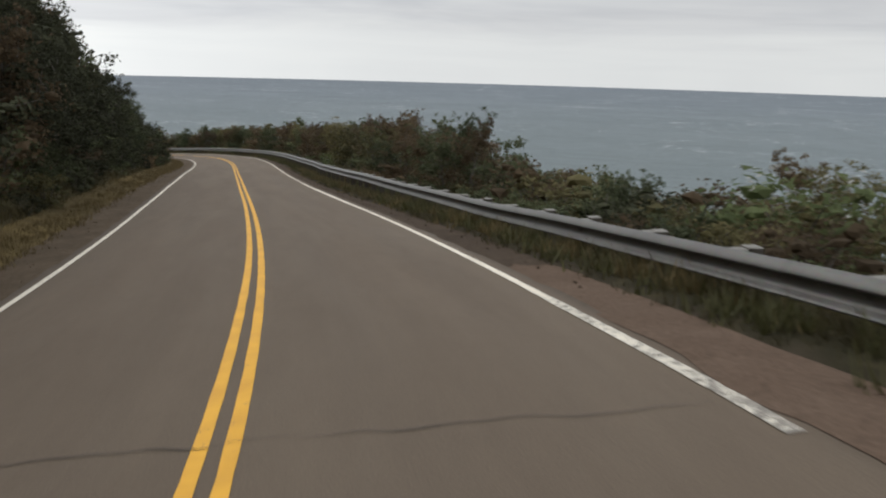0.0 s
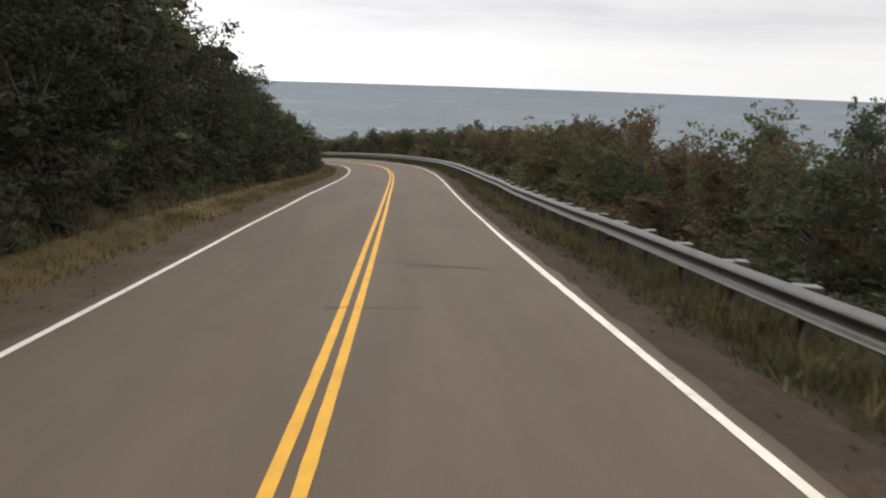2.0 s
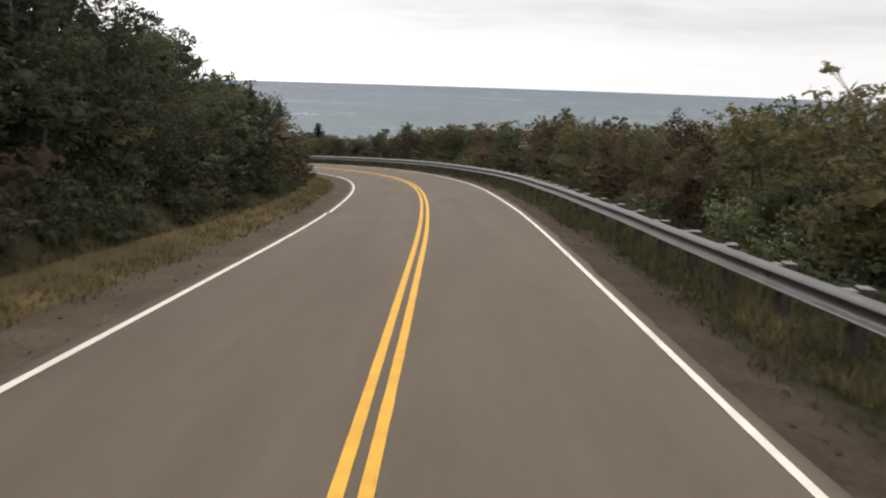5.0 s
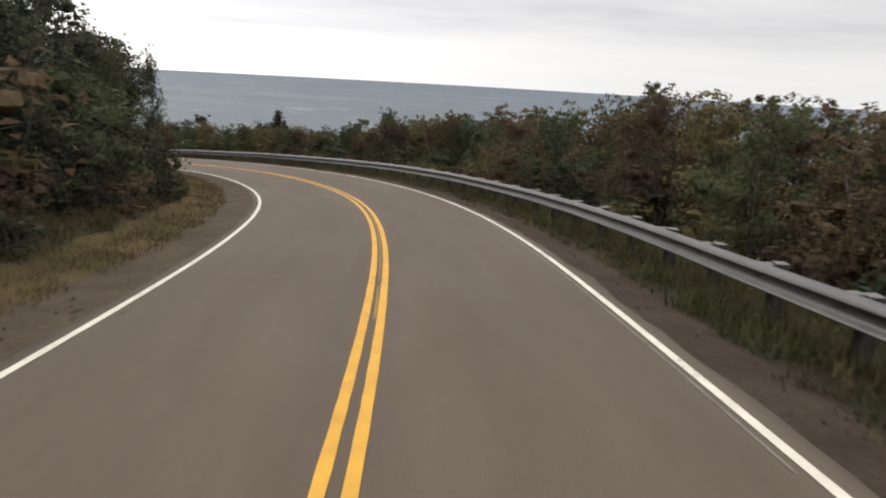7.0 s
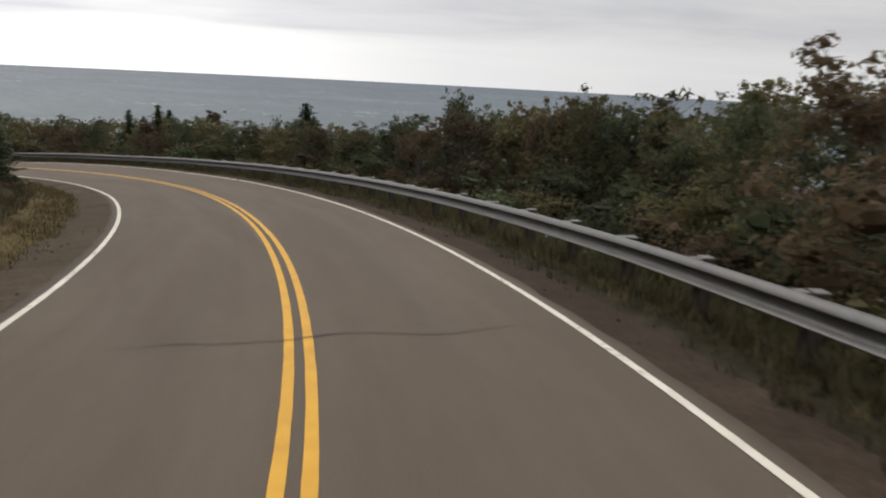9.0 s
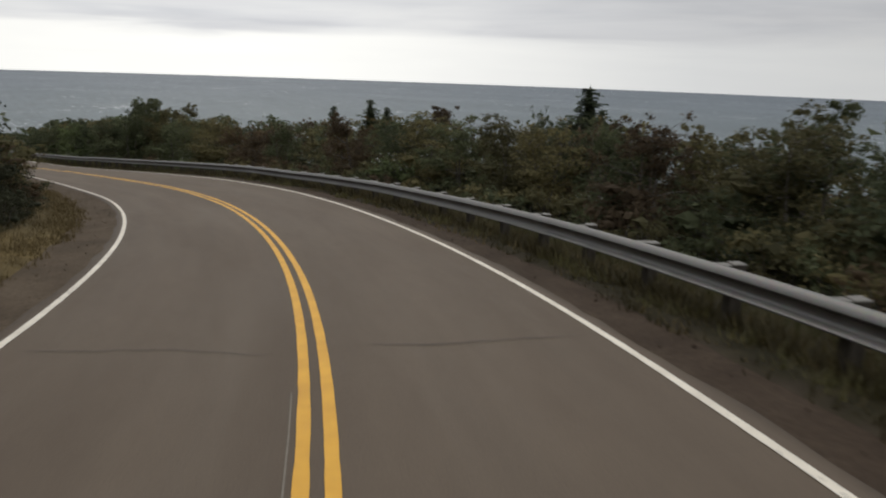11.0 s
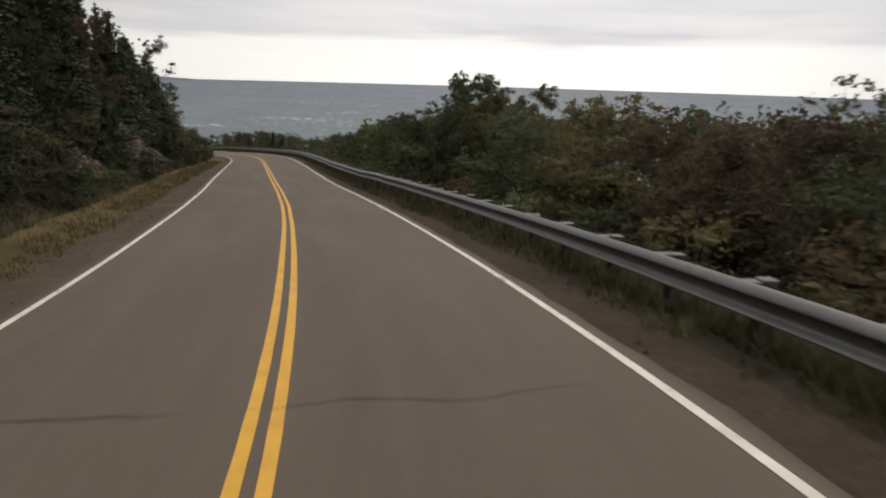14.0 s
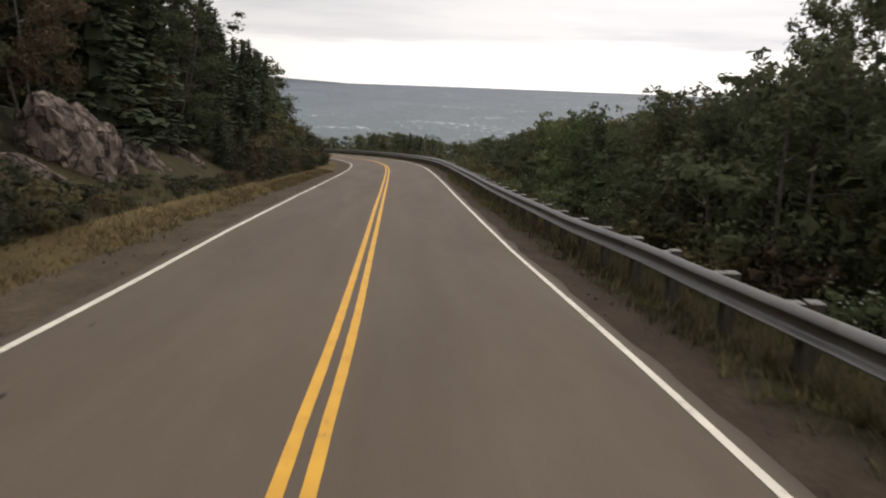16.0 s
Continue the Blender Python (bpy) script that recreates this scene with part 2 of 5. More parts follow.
ASPHALT = material("worn_asphalt", asphalt_nodes, 0.85)
YELLOW = material("yellow_road_paint", paint_nodes((0.72, 0.385, 0.04), (0.60, 0.31, 0.035), 0.66), 0.65)
WHITE = material("white_road_paint", paint_nodes((0.760, 0.704, 0.592), (0.620, 0.565, 0.470), 0.61), 0.65)
CHIPPED = material("chipped_white_paint", paint_nodes((0.72, 0.665, 0.56), (0.45, 0.42, 0.36), 0.46), 0.65)
OLDPAINT = material("faded_old_line", paint_nodes((0.216, 0.194, 0.155), (0.119, 0.105, 0.082)), 0.7)
OLDYELLOW = material("faded_yellow_line", paint_nodes((0.36, 0.21, 0.05), (0.20, 0.13, 0.05), 0.52), 0.7)
TAR = material("crack_sealer", ground_nodes([(0.3, (0.026, 0.022, 0.018)), (0.7, (0.05, 0.043, 0.035))], 6.0, 40.0, 0.2), 0.8)
GRAVEL = material("brown_gravel", ground_nodes([(0.25, (0.056, 0.042, 0.029)), (0.5, (0.077, 0.058, 0.040)), (0.75, (0.104, 0.080, 0.056))], 0.8, 60.0, 0.3), 0.95, spec=0.1)
# same gravel in a darker brown, for the seaward shoulder
DARKGRAVEL = material("dark_brown_gravel", ground_nodes([(0.25, (0.034, 0.024, 0.017)), (0.5, (0.046, 0.033, 0.023)), (0.75, (0.063, 0.046, 0.033))], 0.8, 60.0, 0.3), 0.95, spec=0.1)
REDGRAVEL = material("red_brown_gravel", ground_nodes([(0.3, (0.082, 0.056, 0.040)), (0.7, (0.108, 0.076, 0.056))], 1.2, 40.0, 0.5), 0.95, spec=0.1)
VERGE = material("verge_soil", ground_nodes([(0.3, (0.030, 0.025, 0.013)), (0.5, (0.048, 0.040, 0.020)), (0.7, (0.064, 0.056, 0.027))], 0.9, 24.0, 0.5), 0.95, spec=0.1)
STRAW = material("dry_grass_thatch", ground_nodes([(0.3, (0.078, 0.057, 0.025)), (0.5, (0.120, 0.088, 0.038)), (0.7, (0.160, 0.120, 0.052))], 2.2, 40.0, 0.5, (0.072, 0.056, 0.027)), 0.95, spec=0.1)

def edge_soil(gravel, soil, tan, start, width):
    """Gravel that gives way to grassy soil away from the asphalt, in ragged tongues."""
    def build(t, b):
        v = uv(t)
        away = math_node(t, "ABSOLUTE", node(t, "ShaderNodeSeparateXYZ", {0: v}).outputs["X"])
        ragged = math_node(t, "ADD", away, math_node(t, "MULTIPLY", math_node(t, "SUBTRACT", nz(t, 1.3, 5.0, 0.65, v), 0.5), 1.1))
        f = node(t, "ShaderNodeMapRange", {0: ragged, 1: start, 2: start + width}, interpolation_type="SMOOTHSTEP").outputs[0]
        dirt = ramp(t, nz(t, 2.0, 5.0, 0.65, v), [(0.3, tuple(0.62 * c for c in soil)), (0.55, soil), (0.75, tan)])
        stone = ramp(t, nz(t, 0.8, 6.0, 0.65, v), [(0.25, tuple(0.8 * c for c in gravel)), (0.75, tuple(1.25 * c for c in gravel))])
        col = mix(t, f, stone, dirt)
        fine = nz(t, 30.0, 3.0, 0.7, v)
        col = mix(t, 0.5, col, ramp(t, fine, [(0.25, (0.3, 0.3, 0.3)), (0.75, (0.9, 0.9, 0.9))]), "OVERLAY")
        t.links.new(col, b.inputs["Base Color"])
        bump(t, b, fine, 0.4, 0.03)
    return build


# soil below the guardrail, in a darker tone than the left verge
DARKVERGE = material("dark_grassy_soil", edge_soil((0.048, 0.037, 0.027), (0.026, 0.023, 0.012), (0.060, 0.048, 0.024), 3.95, 0.7), 0.95, spec=0.1)
SOIL = material("forest_floor", ground_nodes([(0.3, (0.015, 0.014, 0.009)), (0.5, (0.028, 0.026, 0.015)), (0.7, (0.036, 0.038, 0.018))], 0.35, 6.0, 1.0), 0.95, spec=0.1)
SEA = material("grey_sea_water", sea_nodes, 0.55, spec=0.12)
# distance haze is put into the headland's colour as pale blue-grey
HAZE = material("far_headland_haze", lambda t, b: t.links.new(ramp(t, nz(t, 0.004, 3.0), [(0.3, (0.13, 0.145, 0.16)), (0.7, (0.18, 0.195, 0.21))]), b.inputs["Base Color"]), 1.0, spec=0.0)
STEEL = material("galvanised_steel", steel_nodes, 0.5, 0.8)
POSTWOOD = material("weathered_post_wood", bark_nodes((0.040, 0.033, 0.026), (0.085, 0.074, 0.060)), 0.9)
CAPWOOD = material("bleached_post_top", bark_nodes((0.12, 0.115, 0.10), (0.25, 0.24, 0.22)), 0.8)
BOLT = material("dull_bolt_steel", steel_nodes, 0.5, 0.8)
ROCK = material("grey_pink_rock", rock_nodes, 0.9, spec=0.2)
BARK = material("grey_bark", bark_nodes((0.05, 0.043, 0.036), (0.16, 0.145, 0.125)), 0.9)
LEAF = {
    "green": material("dark_green_leaves", leaf_nodes((0.052, 0.062, 0.035), (0.085, 0.097, 0.052), (0.132, 0.144, 0.074)), 0.8, spec=0.12),
    # darkest of the leaf colours, mostly on the uphill bank
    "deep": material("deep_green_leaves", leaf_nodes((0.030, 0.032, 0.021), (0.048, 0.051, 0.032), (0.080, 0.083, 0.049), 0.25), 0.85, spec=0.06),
    "olive": material("olive_leaves", leaf_nodes((0.070, 0.066, 0.034), (0.122, 0.110, 0.054), (0.190, 0.162, 0.076)), 0.8, spec=0.12),
    "rust": material("rust_brown_leaves", leaf_nodes((0.066, 0.049, 0.032), (0.110, 0.080, 0.049), (0.170, 0.121, 0.070)), 0.8, spec=0.12),
    "yellow": material("yellowing_leaves", leaf_nodes((0.080, 0.066, 0.030), (0.130, 0.104, 0.045), (0.195, 0.152, 0.062)), 0.8, spec=0.12),
    "light": material("fresh_green_leaves", leaf_nodes((0.065, 0.080, 0.038), (0.112, 0.138, 0.062), (0.175, 0.205, 0.09)), 0.8, spec=0.12),
}
NEEDLE = material("spruce_needles", leaf_nodes((0.049, 0.060, 0.037), (0.072, 0.086, 0.051), (0.101, 0.120, 0.070), 0.15), 0.85, spec=0.05)
DRYGRASS = material("dry_grass_blades", leaf_nodes((0.085, 0.062, 0.027), (0.142, 0.106, 0.046), (0.215, 0.163, 0.075), 0.3), 0.7)
GREENGRASS = material("green_brown_grass_blades", leaf_nodes((0.034, 0.028, 0.013), (0.062, 0.051, 0.023), (0.108, 0.088, 0.040), 0.3), 0.7)
WEEDGRASS = material("yellow_green_weed_blades", leaf_nodes((0.050, 0.050, 0.018), (0.088, 0.084, 0.032), (0.135, 0.122, 0.05), 0.3), 0.7)
FLOWER = material("white_seed_heads", leaf_nodes((0.32, 0.32, 0.30), (0.42, 0.42, 0.39), (0.55, 0.55, 0.52), 0.3), 0.7)

# ---------------------------------------------------------------- the road's line
KAPPA = [0.026443, 0.027072, 0.027342, 0.020136, 0.007639, 0.003564, 0.001687, 0.000245, 0.000180, -0.000014, -0.000280, 0.000693, 0.002579, 0.002990, 0.006810, 0.013400, 0.015214, 0.011483, 0.010924, 0.013874, 0.011963, 0.010535, 0.011923, 0.011082, 0.004482, 0.001713, 0.002131, 0.002558, 0.000261, -0.000382, 0.000024, 0.000283, 0.000124, 0.000449, 0.001671, 0.003571, 0.005377, 0.006814, 0.007815, 0.008294, 0.008215, 0.007588, 0.006569, 0.005362, 0.004136, 0.003009, 0.002043]
GRADE = [-0.10995, -0.10901, -0.10760, -0.10473, -0.10326, -0.10070, -0.09744, -0.09384, -0.09281, -0.09117, -0.09039, -0.09431, -0.09702, -0.09828, -0.09830, -0.09734, -0.09541, -0.09655, -0.08982, -0.08777, -0.08853, -0.09045, -0.09159, -0.09085, -0.08872, -0.08626, -0.08419, -0.08249, -0.08119, -0.08026, -0.07966]
BANK = [0.16822, 0.14920, 0.12051, 0.06270, 0.01256, -0.01950, -0.02300, 0.00386, 0.03747, 0.03372, 0.02058, 0.02315, 0.01984, 0.02691, 0.04290, 0.04105, 0.01152, -0.02091, -0.04307, -0.02491, 0.00563, 0.02914, 0.03937, 0.03613, 0.02634, 0.01629, 0.00830, 0.00268, -0.00043, -0.00192, -0.00235]
RAIL_D = [5.072, 5.052, 5.124, 5.346, 5.396, 5.067, 5.173, 5.041, 4.922, 4.665, 4.814, 4.803, 4.580, 4.576, 4.697, 4.831, 4.947, 5.031, 5.101]
RAIL_H = [-0.217, -0.262, -0.194, 0.136, 0.177, 0.051, 0.035, 0.030, 0.000, -0.100, 0.025, 0.205, 0.130, 0.050, 0.013, 0.006, 0.005, 0.002, 0.002]
LANE_R, LANE_L = 3.29, 3.352
S0, S1 = -60.0, 380.0
SS = np.arange(S0, S1 + 0.5, 1.0)


def knots(values, start, step):
    return np.interp(SS, start + step * np.arange(len(values)), values)


_k = np.where(SS < -10, 0.012, knots(KAPPA, -10, 8))
_th = np.cumsum(_k)
_i0 = int(-S0)
_th = _th - _th[_i0]
_bank = np.where(SS < -10, 0.15, knots(BANK, -10, 12.5))
_grade = knots(GRADE, -10, 12.5)
_rail, _rh = knots(RAIL_D, -10, 20), knots(RAIL_H, -10, 20)
CX, CY, CZ = np.cumsum(-np.sin(_th)), np.cumsum(np.cos(_th)), np.cumsum(_grade)
CX, CY, CZ = CX - CX[_i0], CY - CY[_i0], CZ - CZ[_i0]


def along(arr, s):
    return np.interp(s, SS, arr)


def on_road(s, d, h=0.0):
    """The place d metres right of the centre line at s metres along it, h above the road's own plane."""
    th = along(_th, s)
    b = along(_bank, s)
    return (float(along(CX, s) + np.cos(th) * d), float(along(CY, s) + np.sin(th) * d), float(along(CZ, s) + b * np.clip(d, -6.5, 6.5) + h))


def wobble(x, y, z=0.0):
    return noise.noise(Vector((x, y, z)))


PROFILE_D = [-400, -150, -40, -14, -6.6, -5.6, -4.6, -3.45, 3.4, 4.4, 5.6, 7.0, 12, 20, 45, 200, 600]
PROFILE_H = [150, 78, 20, 4.6, 0.45, 0.02, -0.07, -0.03, -0.03, -0.08, -0.28, -0.55, -1.3, -3.2, -15.5, -122, -260]


def profile(d):
    return np.interp(d, PROFILE_D, PROFILE_H)


def nearest(x, y):
    """Distance along the road and to the right of it of a place (arrays)."""
    x, y = np.asarray(x, float).ravel(), np.asarray(y, float).ravel()
    s, d = np.empty(len(x)), np.empty(len(x))
    for a in range(0, len(x), 4000):
        dx, dy = x[a:a + 4000, None] - CX, y[a:a + 4000, None] - CY
        j = (dx * dx + dy * dy).argmin(1)
        n = np.arange(len(j))
        across = dx[n, j] * np.cos(_th[j]) + dy[n, j] * np.sin(_th[j])
        dist = np.sqrt(dx[n, j] ** 2 + dy[n, j] ** 2)
        s[a:a + 4000], d[a:a + 4000] = SS[j], np.where(across < 0, -dist, dist)
    return s, d


def land(x, y):
    """Height of the land sheet."""
    s, d = nearest(x, y)
    z = along(CZ, s) + along(_bank, s) * np.clip(d, -6.5, 6.5) + profile(d)
    out = np.clip((np.abs(d) - 8) / 10, 0, 1)
    rough = np.array([wobble(a * 0.09, b * 0.09) * 0.7 + wobble(a * 0.02, b * 0.02, 5) * 2.0 for a, b in zip(np.ravel(x), np.ravel(y))])
    far = np.clip((np.abs(d) - 60) / 120, 0, 1)
    return z + rough * out * (1 + 4 * far) - 0.45 * (np.abs(d) < 9.5)


def land_at(s, d):
    x, y, _ = on_road(s, d)
    return x, y, float(land(x, y)[0])


# ---------------------------------------------------------------- mesh helpers
def mesh_object(name, verts, faces, mat, uvs=None, smooth=False, mats=None, face_mat=None):
    me = bpy.data.meshes.new(name)
    me.from_pydata([tuple(v) for v in verts], [], [tuple(f) for f in faces])
    for m in (mats or [mat]):
        me.materials.append(m)
    if face_mat is not None:
        me.polygons.foreach_set("material_index", face_mat)
    if uvs is not None:
        layer = me.uv_layers.new(name="uv")
        idx = np.empty(len(me.loops), int)
        me.loops.foreach_get("vertex_index", idx)
        layer.data.foreach_set("uv", np.asarray(uvs, float)[idx].ravel())
    if smooth:
        me.polygons.foreach_set("use_smooth", [True] * len(me.polygons))
    me.update()
    return new(name, me)


def under(ob, parent):
    ob.parent = parent
    return ob


def thing(name, m=None):
    e = new(name)
    e.empty_display_size = 0.3
    if m is not None:
        e.matrix_basis = m
    return e


def ribbon(name, mat, s_from, s_to, d_list, h, step=1.0, jag=0.0, seed=0):
    """A strip along the road; d_list gives its columns, h the height above the road's plane at (s, d)."""
    rows = np.arange(s_from, s_to + step * 0.5, step)
    verts, uvs, faces, n = [], [], [], len(d_list)
    for i, s in enumerate(rows):
        for j, d in enumerate(d_list):
            dd = d
            if jag and j in (0, n - 1):
                dd += jag * wobble(s * 0.8, seed + j * 7.7) + 0.5 * jag * wobble(s * 3.1, seed + j * 3.3)
            verts.append(on_road(s, dd, h(s, dd)))
            uvs.append((dd, s))
    for i in range(len(rows) - 1):
        for j in range(n - 1):
            a = i * n + j
            faces.append((a, a + 1, a + n + 1, a + n))
    return mesh_object(name, verts, faces, mat, uvs, True)


# ---------------------------------------------------------------- land, sea, far headland
def spread(lo, hi, step, reach):
    core = list(np.arange(lo, hi + 0.1, step))
    left, right, w = [], [], step
    a, b = lo, hi
    while a > lo - reach or b < hi + reach:
        w *= 1.35
        a, b = a - w, b + w
        left.append(a)
        right.append(b)
    return np.array(left[::-1] + core + right)


gx, gy = spread(-330, 60, 2.5, 900), spread(-50, 190, 2.5, 900)
X, Y = np.meshgrid(gx, gy)
Z = land(X.ravel(), Y.ravel())
nx = len(gx)
ground = mesh_object("ground", np.stack([X.ravel(), Y.ravel(), Z], 1),
                     [(r * nx + c, r * nx + c + 1, (r + 1) * nx + c + 1, (r + 1) * nx + c) for r in range(len(gy) - 1) for c in range(nx - 1)], SOIL, smooth=True)
tagged(ground, "dark forest floor on the steep hillside falling to the sea", "ground", kind="structure")

SEA_Z = -100.0
ring, disc = [20, 60, 140, 300, 600, 1200, 2400, 3600, 4950], [(-60, 80, SEA_Z)]
seg = 96
disc += [(-60 + r * math.cos(6.28318530718 * k / seg), 80 + r * math.sin(6.28318530718 * k / seg), SEA_Z) for r in ring for k in range(seg)]
sea_faces = [(0, 1 + k, 1 + (k + 1) % seg) for k in range(seg)]
for r in range(len(ring) - 1):
    sea_faces += [(1 + r * seg + k, 1 + (r + 1) * seg + k, 1 + (r + 1) * seg + (k + 1) % seg, 1 + r * seg + (k + 1) % seg) for k in range(seg)]
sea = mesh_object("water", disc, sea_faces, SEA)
tagged(sea, "wind-ruffled grey-blue sea with scattered whitecaps", "sea", kind="structure")


def headland(bearing_from, bearing_to, dist, height):
    n, verts, faces = 60, [], []
    for i in range(n + 1):
        f = i / n
        a = radians(bearing_from + (bearing_to - bearing_from) * f)
        h = height * (math.sin(math.pi * min(1, f * 1.02)) ** 0.7) * (0.75 + 0.3 * wobble(f * 6, 3)) * (0.35 + 0.65 * f)
        for r, z in ((dist - 90, 0.0), (dist - 30, h * 0.7), (dist, h), (dist + 60, 0.0)):
            verts.append((-60 - math.sin(a) * r, 80 + math.cos(a) * r, SEA_Z + z - 2))
    for i in range(n):
        for j in range(3):
            a = i * 4 + j
            faces.append((a, a + 1, a + 5, a + 4))
    return mesh_object("headland", verts, faces, HAZE, smooth=True)


tagged(headland(93.5, 130, 4700, 120), "low hazy headland far across the water", "headland", kind="structure")

# ---------------------------------------------------------------- road, lines, shoulders
road = ribbon("road", ASPHALT, -58, 378, [-3.58, -3.35, -2.4, -1.2, 0, 1.2, 2.4, 3.3, 3.52], lambda s, d: 0.006 * wobble(s * 0.15, d), 0.5, 0.08, 1)
tagged(road, "worn grey-brown two-lane asphalt road with cracks", "road", kind="structure")


def line_strip(name, mat, s_from, s_to, d_mid, width, seed, step=0.25, h=0.007):
    """A painted line with slightly uneven edges; d_mid and width are numbers or functions of s."""
    rows = np.arange(s_from, s_to + step * 0.5, step)
    verts, uvs, faces = [], [], []
    for s in rows:
        m = d_mid(s) if callable(d_mid) else d_mid
        m += 0.02 * wobble(s * 0.11, seed)
        w = (width(s) if callable(width) else width) / 2 * (1 + 0.10 * wobble(s * 1.7, seed + 9) + 0.10 * wobble(s * 5.3, seed + 5))
        for d in (m - w, m + w):
            verts.append(on_road(s, d, h + 0.006 * wobble(s * 0.15, d)))
            uvs.append((d, s))
    faces = [(2 * i, 2 * i + 1, 2 * i + 3, 2 * i + 2) for i in range(len(rows) - 1)]
    return under(mesh_object(name, verts, faces, mat, uvs), road)


line_strip("yellow_line", YELLOW, -58, 378, lambda s: -0.105 - 0.05 * min(1.0, max(0.0, (s - 199) / 4)), 0.108, 2)
line_strip("yellow_line", YELLOW, -58, 378, lambda s: 0.105 - 0.05 * min(1.0, max(0.0, (s - 199) / 4)), 0.108, 12)
line_strip("edge_line", CHIPPED, 17.4, 21.5, lambda s: LANE_R + 0.06 * math.exp(-((s - 17.4) / 2.5) ** 2), 0.12, 22, 0.2)
line_strip("edge_line", WHITE, 21.5, 378, lambda s: LANE_R - 0.025 * math.exp(-((s - 47) / 8) ** 2) - 0.02 * math.exp(-((s - 96) / 8) ** 2), lambda s: 0.098 + 0.045 * math.exp(-((s - 46) / 6) ** 2), 22)
line_strip("edge_line", WHITE, -58, 90.6, lambda s: -LANE_L - 0.06 * math.exp(-(90.6 - s) / 3.0), 0.102, 32)
line_strip("edge_line", WHITE, 90.7, 378, lambda s: -LANE_L + 0.02 * math.exp(-((s - 90.7) / 2.2)), 0.102, 42)

line_strip("old_line", OLDPAINT, 92, 114, LANE_R - 0.15, 0.03, 52, h=0.006)
line_strip("old_line", OLDYELLOW, 96.5, 110, 0.012, 0.045, 62, h=0.006)
line_strip("old_line", OLDPAINT, 126, 141, -0.215, 0.014, 72, h=0.006)

shoulder_l = ribbon("shoulder_left", GRAVEL, -58, 378, [-5.3, -4.7, -4.2, -3.8, -3.42], lambda s, d: profile(d) + 0.012 * wobble(s * 0.7, d * 2, 3) + 0.015, 0.5, 0.18, 4)
tagged(shoulder_l, "brown gravel shoulder beside the asphalt", "shoulder", kind="structure")
shoulder_r = ribbon("shoulder_right", DARKGRAVEL, 24, 378, [3.36, 3.7, 4.0, 4.6, 5.1], lambda s, d: profile(d) + 0.012 * wobble(s * 0.7, d * 2, 8) + 0.015, 0.5, 0.16, 6)
tagged(shoulder_r, "brown gravel shoulder below the guardrail", "shoulder", kind="structure")
layby = ribbon("shoulder_layby", REDGRAVEL, -58, 27, [3.46, 3.6, 3.75, 4.0, 4.3], lambda s, d: 0.006 * wobble(s * 0.15, d) + 0.006 - 0.07 * max(0.0, d - 3.75) - 0.01 * max(0, s - 20), 0.5, 0.12, 16)
tagged(layby, "red-brown packed gravel strip where the edge line ends", "shoulder", kind="structure")
verge_l = ribbon("verge_left", VERGE, -58, 378, [-9.6, -8.0, -6.6, -5.6, -4.6], lambda s, d: profile(d) - (0.07 if d > -6 else 0.0) + 0.10 * wobble(s * 0.4, d, 1) * min(1.0, max(0.0, -d - 5.9)) - (0.35 if d < -9 else 0), 1.0, 0.1, 5)
tagged(verge_l, "brown soil verge below the wooded bank", "verge", kind="structure")
straw = ribbon("grass_strip", STRAW, -58, 378, [-6.1, -5.85, -5.5, -5.2, -4.9, -4.7, -4.5], lambda s, d: profile(d) + min(0.075, (-4.72 - d) * 0.28) + 0.03 * wobble(s * 0.9, d * 2, 6) - (0.14 if d < -5.95 else 0.0), 0.5, 0.1, 9)
tagged(straw, "strip of matted straw-coloured dead grass", "grass strip", kind="structure")
verge_r = ribbon("verge_right", DARKVERGE, -58, 378, [4.05, 4.25, 4.5, 5.0, 5.5, 6.2, 7.2, 9.6], lambda s, d: profile(d) + min(0.08, (d - 4.28 - 0.12 * wobble(s * 0.35, 11)) * 0.25) + 0.035 * wobble(s * 0.9, d * 2, 2) * min(1.0, max(0.15, d - 4.2)) - (0.35 if d > 9 else 0), 0.5, 0.1, 7)
tagged(verge_r, "grassy soil verge under the guardrail", "verge", kind="structure")


def crack(s_at, d_from, d_to, width, seed, skew=0.0, step=0.12):
    """A sealed or open crack that wanders across the asphalt."""
    n = max(4, int(abs(d_to - d_from) / step))
    verts, uvs, faces = [], [], []
    for i in range(n + 1):
        f = i / n
        d = d_from + (d_to - d_from) * f
        s = s_at + skew * f + 0.22 * wobble(d * 0.9, seed) + 0.09 * wobble(d * 3.7, seed + 4)
        w = 0.95 * width * (0.35 + 0.9 * abs(wobble(d * 1.9, seed + 8))) * min(1, 4 * f + 0.15, 4 * (1 - f) + 0.15)
        for e in (-w, w):
            verts.append(on_road(s + e, d, 0.012 + 0.006 * wobble((s + e) * 0.15, d)))
            uvs.append((d, s + e))
    faces = [(2 * i, 2 * i + 1, 2 * i + 3, 2 * i + 2) for i in range(n)]
    return under(mesh_object("crack", verts, faces, TAR, uvs), road)


